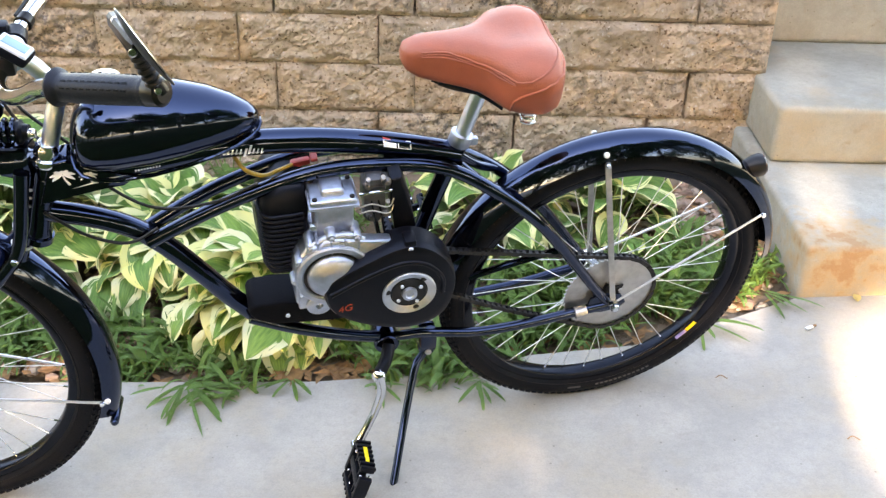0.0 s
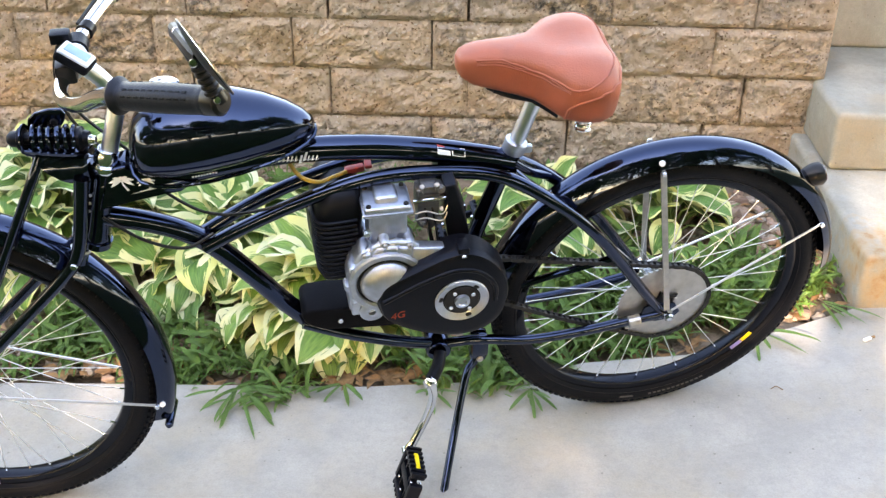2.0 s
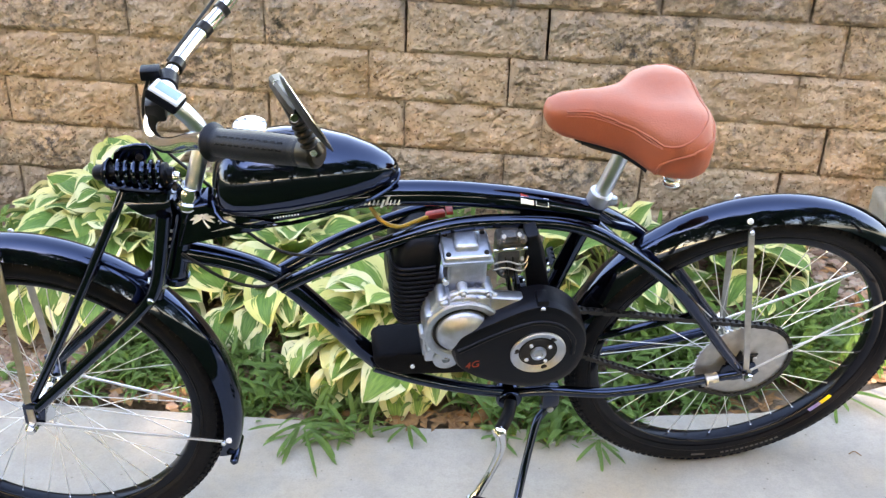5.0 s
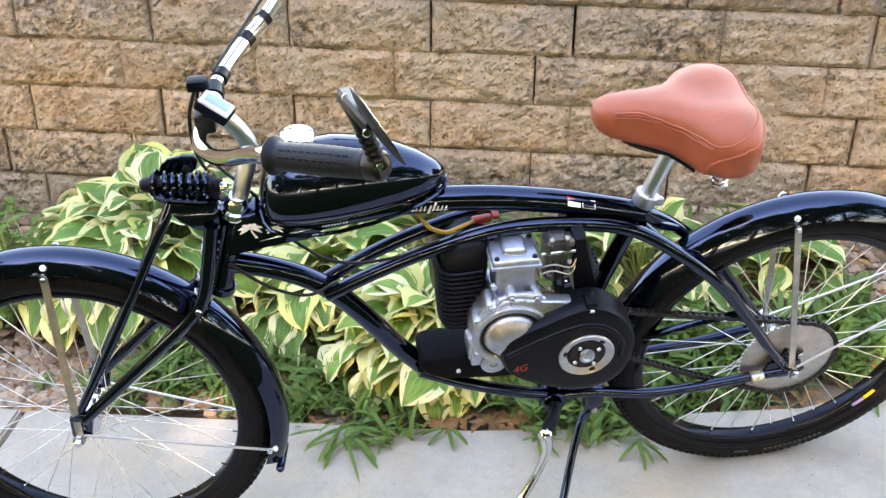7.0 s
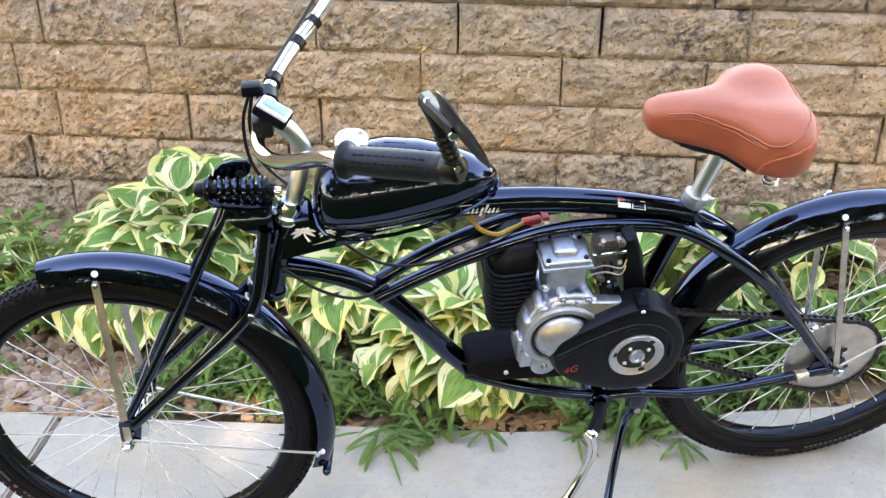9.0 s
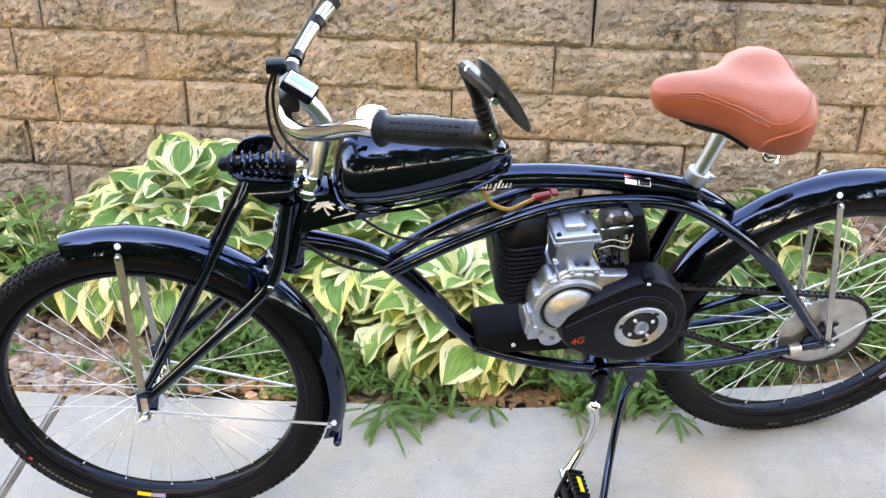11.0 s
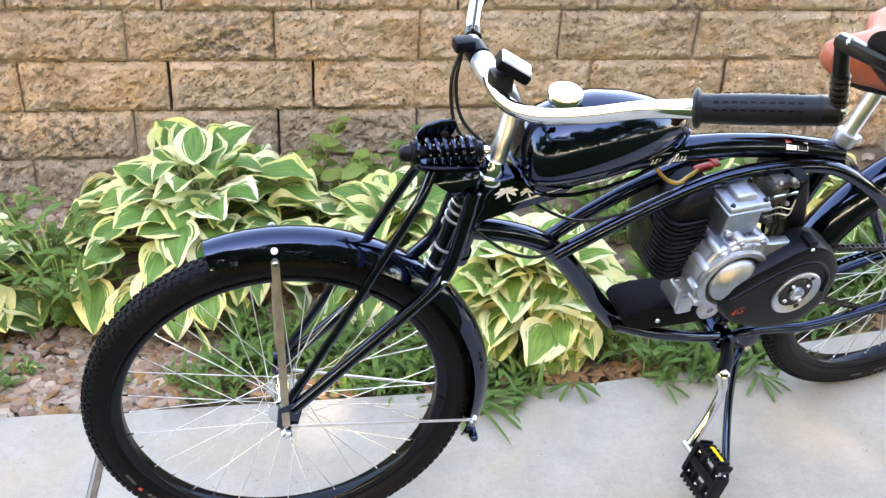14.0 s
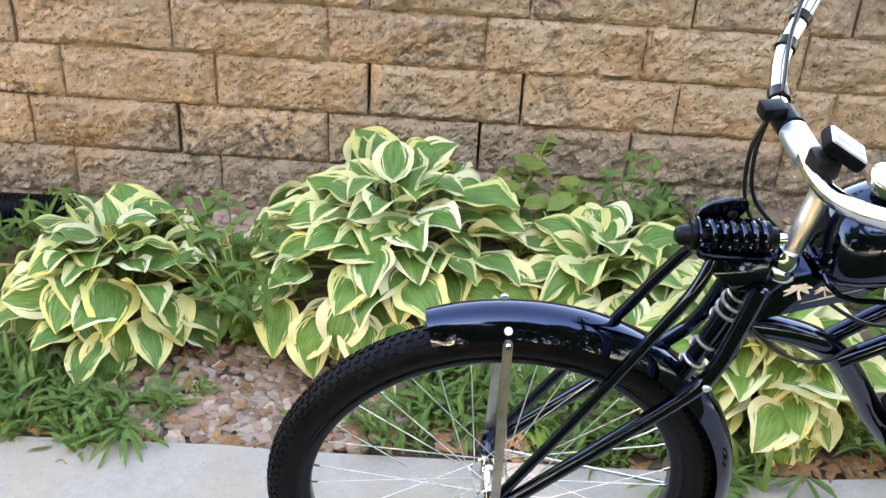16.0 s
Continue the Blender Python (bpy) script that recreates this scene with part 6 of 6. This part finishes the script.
for k in range(4):
    t = radians(35 + 90 * k)
    part("bolt", disc(PC + Vector((0.0235 * math.cos(t), -0.002, 0.0235 * math.sin(t))), (0, -1, 0), 0.0042, 0.004), CHROME, cover)
# black discs on the ring stand in for the shade inside its slots
for k in range(3):
    t = radians(50 + 120 * k)
    part("slot_shade", disc(PC + Vector((0.039 * math.cos(t), -0.002, 0.039 * math.sin(t))), (0, -1, 0), 0.0055, 0.0015), SATIN, cover)
bm = bmesh.new()
box(bm, (0.877, -0.118, 0.634), (0.02, 0.03, 0.022), 0.004)
part("cover_lug", bm, PLASTIC, cover)
part("bolt", disc((0.877, -0.132, 0.628), (0, -1, 0), 0.005, 0.004), CHROME, cover)
part("bolt", disc((0.722, -0.112, 0.512), (0, -1, 0), 0.005, 0.005), CHROME, eng)
txt = bpy.data.curves.new("mark", "FONT")
txt.body, txt.size, txt.shear, txt.extrude = "4G", 0.021, 0.25, 0.0003
to = new("mark_source", txt)
bpy.context.view_layer.update()
me = bpy.data.meshes.new_from_object(to.evaluated_get(bpy.context.evaluated_depsgraph_get()))
bpy.data.objects.remove(to)
me.materials.clear()
me.materials.append(ORANGE)
mk = new("mark", me)
mk.parent = cover
mk["label"] = "orange 4G lettering"
mk.matrix_basis = Matrix.Translation((0.752, -0.1374, 0.501)) @ Matrix.Rotation(radians(-12), 4, "Y") @ Matrix.Rotation(radians(90), 4, "X")
# carburettor and air box
bm = bmesh.new()
box(bm, (0.828, -0.045, 0.69), (0.038, 0.045, 0.05), 0.006)
lathe(bm, [(0, 0), (0, 0.02), (0.02, 0.021), (0.03, 0.016), (0.032, 0)], (0.83, -0.045, 0.665), (0, 0, -1), 20)
box(bm, (0.83, -0.05, 0.722), (0.03, 0.03, 0.014), 0.004)
carb = part("carburettor", bm, CARB, eng, "dull grey carburettor")
for u0, w0, r0 in ((0.812, 0.725, 0.007), (0.846, 0.728, 0.008), (0.82, 0.655, 0.006), (0.845, 0.66, 0.007)):
    b2 = bmesh.new()
    lathe(b2, [(-0.02, 0), (-0.02, r0), (0.006, r0), (0.008, r0 * 0.6), (0.012, r0 * 0.5), (0.012, 0)], (u0, -0.068, w0), (0, -1, 0.3), 14)
    part("jet", b2, CARB, carb)
for dz in (0, 0.014):
    part("linkage", tube([(0.80, -0.08, 0.672 + dz), (0.82, -0.084, 0.68 + dz), (0.85, -0.08, 0.668 + dz), (0.862, -0.07, 0.69 + dz)], 0.0014, 6), STEEL, carb)
for du in (0, 0.012):
    part("wire", tube([(0.82 + du, -0.06, 0.70), (0.826 + du, -0.075, 0.66), (0.834 + du, -0.07, 0.61), (0.845 + du, -0.06, 0.59)], 0.0022, 6), SATIN, carb)
part("throttle_rod", bar((0.80, -0.075, 0.71), (0.855, -0.075, 0.712), 0.003, 8), CHROME, carb)
for p in ((0.815, -0.07, 0.735), (0.84, -0.07, 0.737), (0.85, -0.065, 0.68)):
    part("screw", disc(p, (0, -0.7, 0.7), 0.0045, 0.006), STEEL, carb)
part("drain_hose", tube([(0.83, -0.05, 0.64), (0.838, -0.052, 0.60), (0.845, -0.05, 0.575)], 0.004, 8), SATIN, carb)
bm = bmesh.new()
prism(bm, [(0.853, 0.735), (0.872, 0.738), (0.886, 0.70), (0.898, 0.63), (0.899, 0.588), (0.874, 0.58), (0.862, 0.62), (0.853, 0.68)], -0.075, 0.04, 0.007)
part("air_box", bm, PLASTIC, eng)
# mount and exhaust
bm = bmesh.new()
prism(bm, [(0.603, 0.44), (0.607, 0.45), (0.618, 0.456), (0.65, 0.455), (0.75, 0.448), (0.76, 0.42), (0.95, 0.402), (0.94, 0.388), (0.74, 0.398), (0.65, 0.402), (0.622, 0.413), (0.608, 0.428)], -0.05, 0.03, 0.006)
mt = part("engine_mount", bm, MATT, eng, "black engine mounting plate")
part("bolt", disc((0.672, -0.051, 0.428), (0, -1, 0), 0.0055, 0.005), CHROME, mt)
bm = bmesh.new()
sweep(bm, smooth_path([(0.69, 0.02, 0.43), (0.70, 0.05, 0.38), (0.74, 0.055, 0.352), (0.80, 0.05, 0.34)], 6), 0.015, 12)
part("exhaust", bm, ALLOY, eng)
part("fuel_hose", tube([(0.606, -0.010, 0.765), (0.622, -0.024, 0.746), (0.65, -0.024, 0.731), (0.676, -0.012, 0.729), (0.7, -0.002, 0.73)], 0.0036, 10), HOSE, eng, "yellow fuel hose")
bm = bmesh.new()
box(bm, (0.714, 0.004, 0.729), (0.034, 0.014, 0.012), 0.005, Matrix.Rotation(radians(-8), 4, "Y"))
box(bm, (0.737, 0.006, 0.735), (0.012, 0.02, 0.006), 0.002)
part("fuel_tap", bm, RED, eng, "red plastic fuel tap")

# drive: rear sprocket and chain
SC = HUB_R + Vector((0, -0.044, 0.004))
bm = bmesh.new()
n, teeth = 168, 56
ring = []
for k in range(n):
    a = 2 * math.pi * k / n
    r = 0.0925 + (0.0025 if k % 3 == 0 else -0.0015)
    ring.append((SC.x + r * math.cos(a), SC.z + r * math.sin(a)))
prism(bm, ring, SC.y - 0.0015, SC.y + 0.0015)
spk = part("rear_sprocket", bm, STEEL, bike, "large plain steel rear sprocket", sharp=30)
for k in range(5):
    t = radians(20 + 72 * k)
    part("bolt", disc(SC + Vector((0.024 * math.cos(t), -0.002, 0.024 * math.sin(t))), (0, -1, 0), 0.005, 0.006), STEEL, spk)
bm = bmesh.new()
prism(bm, [(SC.x + (0.034 if k % 2 else 0.018) * math.cos(math.pi * k / 5), SC.z + (0.034 if k % 2 else 0.018) * math.sin(math.pi * k / 5)) for k in range(10)], SC.y - 0.006, SC.y - 0.002, 0.001)
part("spider", bm, SATIN, spk)
front_c, front_r = Vector((0.885, -0.044, 0.512)), 0.037


def chain_path():
    """Belt line round the small driver and the sprocket, slack below."""
    c1, r1, c2, r2 = front_c, front_r, SC, 0.0945
    out = []
    for k in range(25):
        a = radians(100 + 160 * k / 24)
        out.append(c1 + Vector((r1 * math.cos(a), 0, r1 * math.sin(a))))
    a0, a1 = radians(-100), radians(82)
    p, q = out[-1], c2 + Vector((r2 * math.cos(a0), 0, r2 * math.sin(a0)))
    for k in range(1, 16):
        f = k / 16
        out.append(p.lerp(q, f) + Vector((0, 0, -0.012 * math.sin(math.pi * f))))
    for k in range(33):
        a = a0 + (a1 - a0) * k / 32
        out.append(c2 + Vector((r2 * math.cos(a), 0, r2 * math.sin(a))))
    p = out[-1]
    for k in range(1, 16):
        out.append(p.lerp(out[0], k / 16))
    return out


bm = bmesh.new()
cp = chain_path() + [chain_path()[0]]
seglen = [(b - a).length for a, b in zip(cp, cp[1:])]
total = sum(seglen)
N = round(total / 0.0127)


def along(d):
    d %= total
    for (a, b), s in zip(zip(cp, cp[1:]), seglen):
        if d <= s:
            return a.lerp(b, d / s)
        d -= s
    return cp[-1]


for k in range(N):
    a, b = along(total * k / N), along(total * (k + 1) / N)
    c, t = (a + b) / 2, (b - a).normalized()
    nn = Vector((0, 1, 0)).cross(t)
    m = Matrix((t, Vector((0, 1, 0)), nn)).transposed().to_4x4()
    wid = 0.005 if k % 2 else 0.0035
    for sgn in (-1, 1):
        m.translation = c + Vector((0, sgn * wid, 0))
        g0 = bmesh.ops.create_cube(bm, size=1.0)
        bmesh.ops.transform(bm, matrix=m @ Matrix.Diagonal((0.0175, 0.0013, 0.0085, 1)), verts=g0["verts"])
    m.translation = a
    g0 = bmesh.ops.create_cube(bm, size=1.0)
    bmesh.ops.transform(bm, matrix=m @ Matrix.Diagonal((0.0065, 0.010, 0.0065, 1)), verts=g0["verts"])
part("chain", bm, material("oiled_chain", (0.03, 0.03, 0.03), 0.4, 0.7), bike, "oily black roller chain", smooth=False)
bm = bmesh.new()
lathe(bm, [(-0.006, 0), (-0.006, 0.034), (0.006, 0.034), (0.006, 0)], front_c, V_AX, 28)
part("drive_sprocket", bm, SATIN, bike)
part("chain_tensioner", tube([(1.02, -0.02, 0.43), (1.1, -0.03, 0.462), (1.2, -0.045, 0.50)], 0.007, 8), PAINT, bike)

# cranks and pedals
ck = part("crank", tube([(0.862, -0.045, 0.300), (0.853, -0.068, 0.287), (0.836, -0.09, 0.272)], 0.0125, 12), PLASTIC, bike, "chrome crank arm with a black sleeve")
part("crank_arm", tube([(0.834, -0.092, 0.270), (0.838, -0.102, 0.235), (0.822, -0.112, 0.185), (0.798, -0.124, 0.138), (0.786, -0.129, 0.116)], lambda t: 0.011 - 0.003 * math.sin(math.pi * t), 12), CHROME, ck)
part("crank_boss", disc((0.833, -0.088, 0.272), (0.2, -0.9, -0.35), 0.014, 0.014), CHROME, ck)
part("crank", tube([(0.862, 0.045, 0.298), (0.875, 0.075, 0.31), (0.92, 0.095, 0.40), (0.935, 0.1, 0.44)], 0.010, 10), CHROME, bike)


def pedal(axis_at, out, tilt):
    """A black resin block pedal with cage teeth and yellow reflectors."""
    o = Vector(out).normalized()
    fwd = Vector(tilt).normalized()
    fwd = (fwd - o * fwd.dot(o)).normalized()
    nrm = o.cross(fwd)
    m = Matrix((fwd, o, nrm)).transposed().to_4x4()
    m.translation = Vector(axis_at)
    bm = bmesh.new()
    box(bm, (0, 0.052, 0), (0.022, 0.085, 0.022), 0.006)
    pd = part("pedal", turn(bm, m), PLASTIC, bike, "black resin pedal with a yellow reflector")
    for y in (0.008, 0.098):
        bm = bmesh.new()
        box(bm, (0, y, 0), (0.07 if y < 0.05 else 0.05, 0.012, 0.026), 0.004)
        part("end_plate", turn(bm, m), PLASTIC, pd)
    for x in (-0.038, 0.038):
        bm = bmesh.new()
        box(bm, (x, 0.053, 0), (0.010, 0.084, 0.028), 0.004)
        part("cage_side", turn(bm, m), PLASTIC, pd)
        for k in range(7):
            bm = bmesh.new()
            box(bm, (x * 1.132, 0.016 + 0.0125 * k, 0), (0.008, 0.006, 0.03), 0.0015)
            part("tooth", turn(bm, m), PLASTIC, pd)
    for x in (-0.02, 0.02):
        for y in (0.034, 0.072):
            bm = bmesh.new()
            box(bm, (x, y, 0), (0.03, 0.007, 0.016), 0.002)
            part("crossbar", turn(bm, m), PLASTIC, pd)
    for x in (-0.0465, 0.0465):
        bm = bmesh.new()
        box(bm, (x, 0.055, 0), (0.003, 0.042, 0.008), 0.001)
        part("reflector", turn(bm, m), YELLOW, pd)
    part("spindle", turn(bar((0, -0.034, 0), (0, 0.1, 0), 0.006), m), CHROME, pd)
    for x, y in ((-0.024, 0.022), (0.024, 0.022), (-0.03, 0.053), (0.03, 0.053), (-0.022, 0.09), (0.022, 0.09)):
        for z in (-1, 1):
            part("screw", turn(disc((x, y, z * 0.0075), (0, 0, z), 0.0032, 0.003), m), CHROME, pd)


pedal((0.777, -0.152, 0.116), (-0.05, -0.97, 0.2), (0.35, 0.25, 0.9))
pedal((0.935, 0.11, 0.44), (0, 1, 0), (1, 0, 0.2))

# kickstand
bm = bmesh.new()
box(bm, (0.95, 0.0, 0.262), (0.036, 0.04, 0.05), 0.01)
lathe(bm, [(0, 0), (0, 0.017), (0.018, 0.019), (0.026, 0.018), (0.032, 0.012), (0.032, 0)], (0.951, 0.02, 0.23), (0, -1, -0.1), 20)
ks = part("kickstand", bm, PAINT, bike, "black kickstand holding the bicycle up")
part("leg", tube([(0.949, -0.004, 0.224), (0.936, -0.012, 0.213), (0.921, -0.028, 0.199), (0.889, -0.092, 0.128), (0.842, -0.203, 0.045)], 0.0082, 12), PAINT, ks)
part("foot", bar((0.8455, -0.1945, 0.0515), (0.8415, -0.2045, 0.0435), 0.0092, 12), RUBBER, ks)
part("bolt", disc((0.951, -0.013, 0.227), (0, -1, 0), 0.007, 0.004), STEEL, ks)
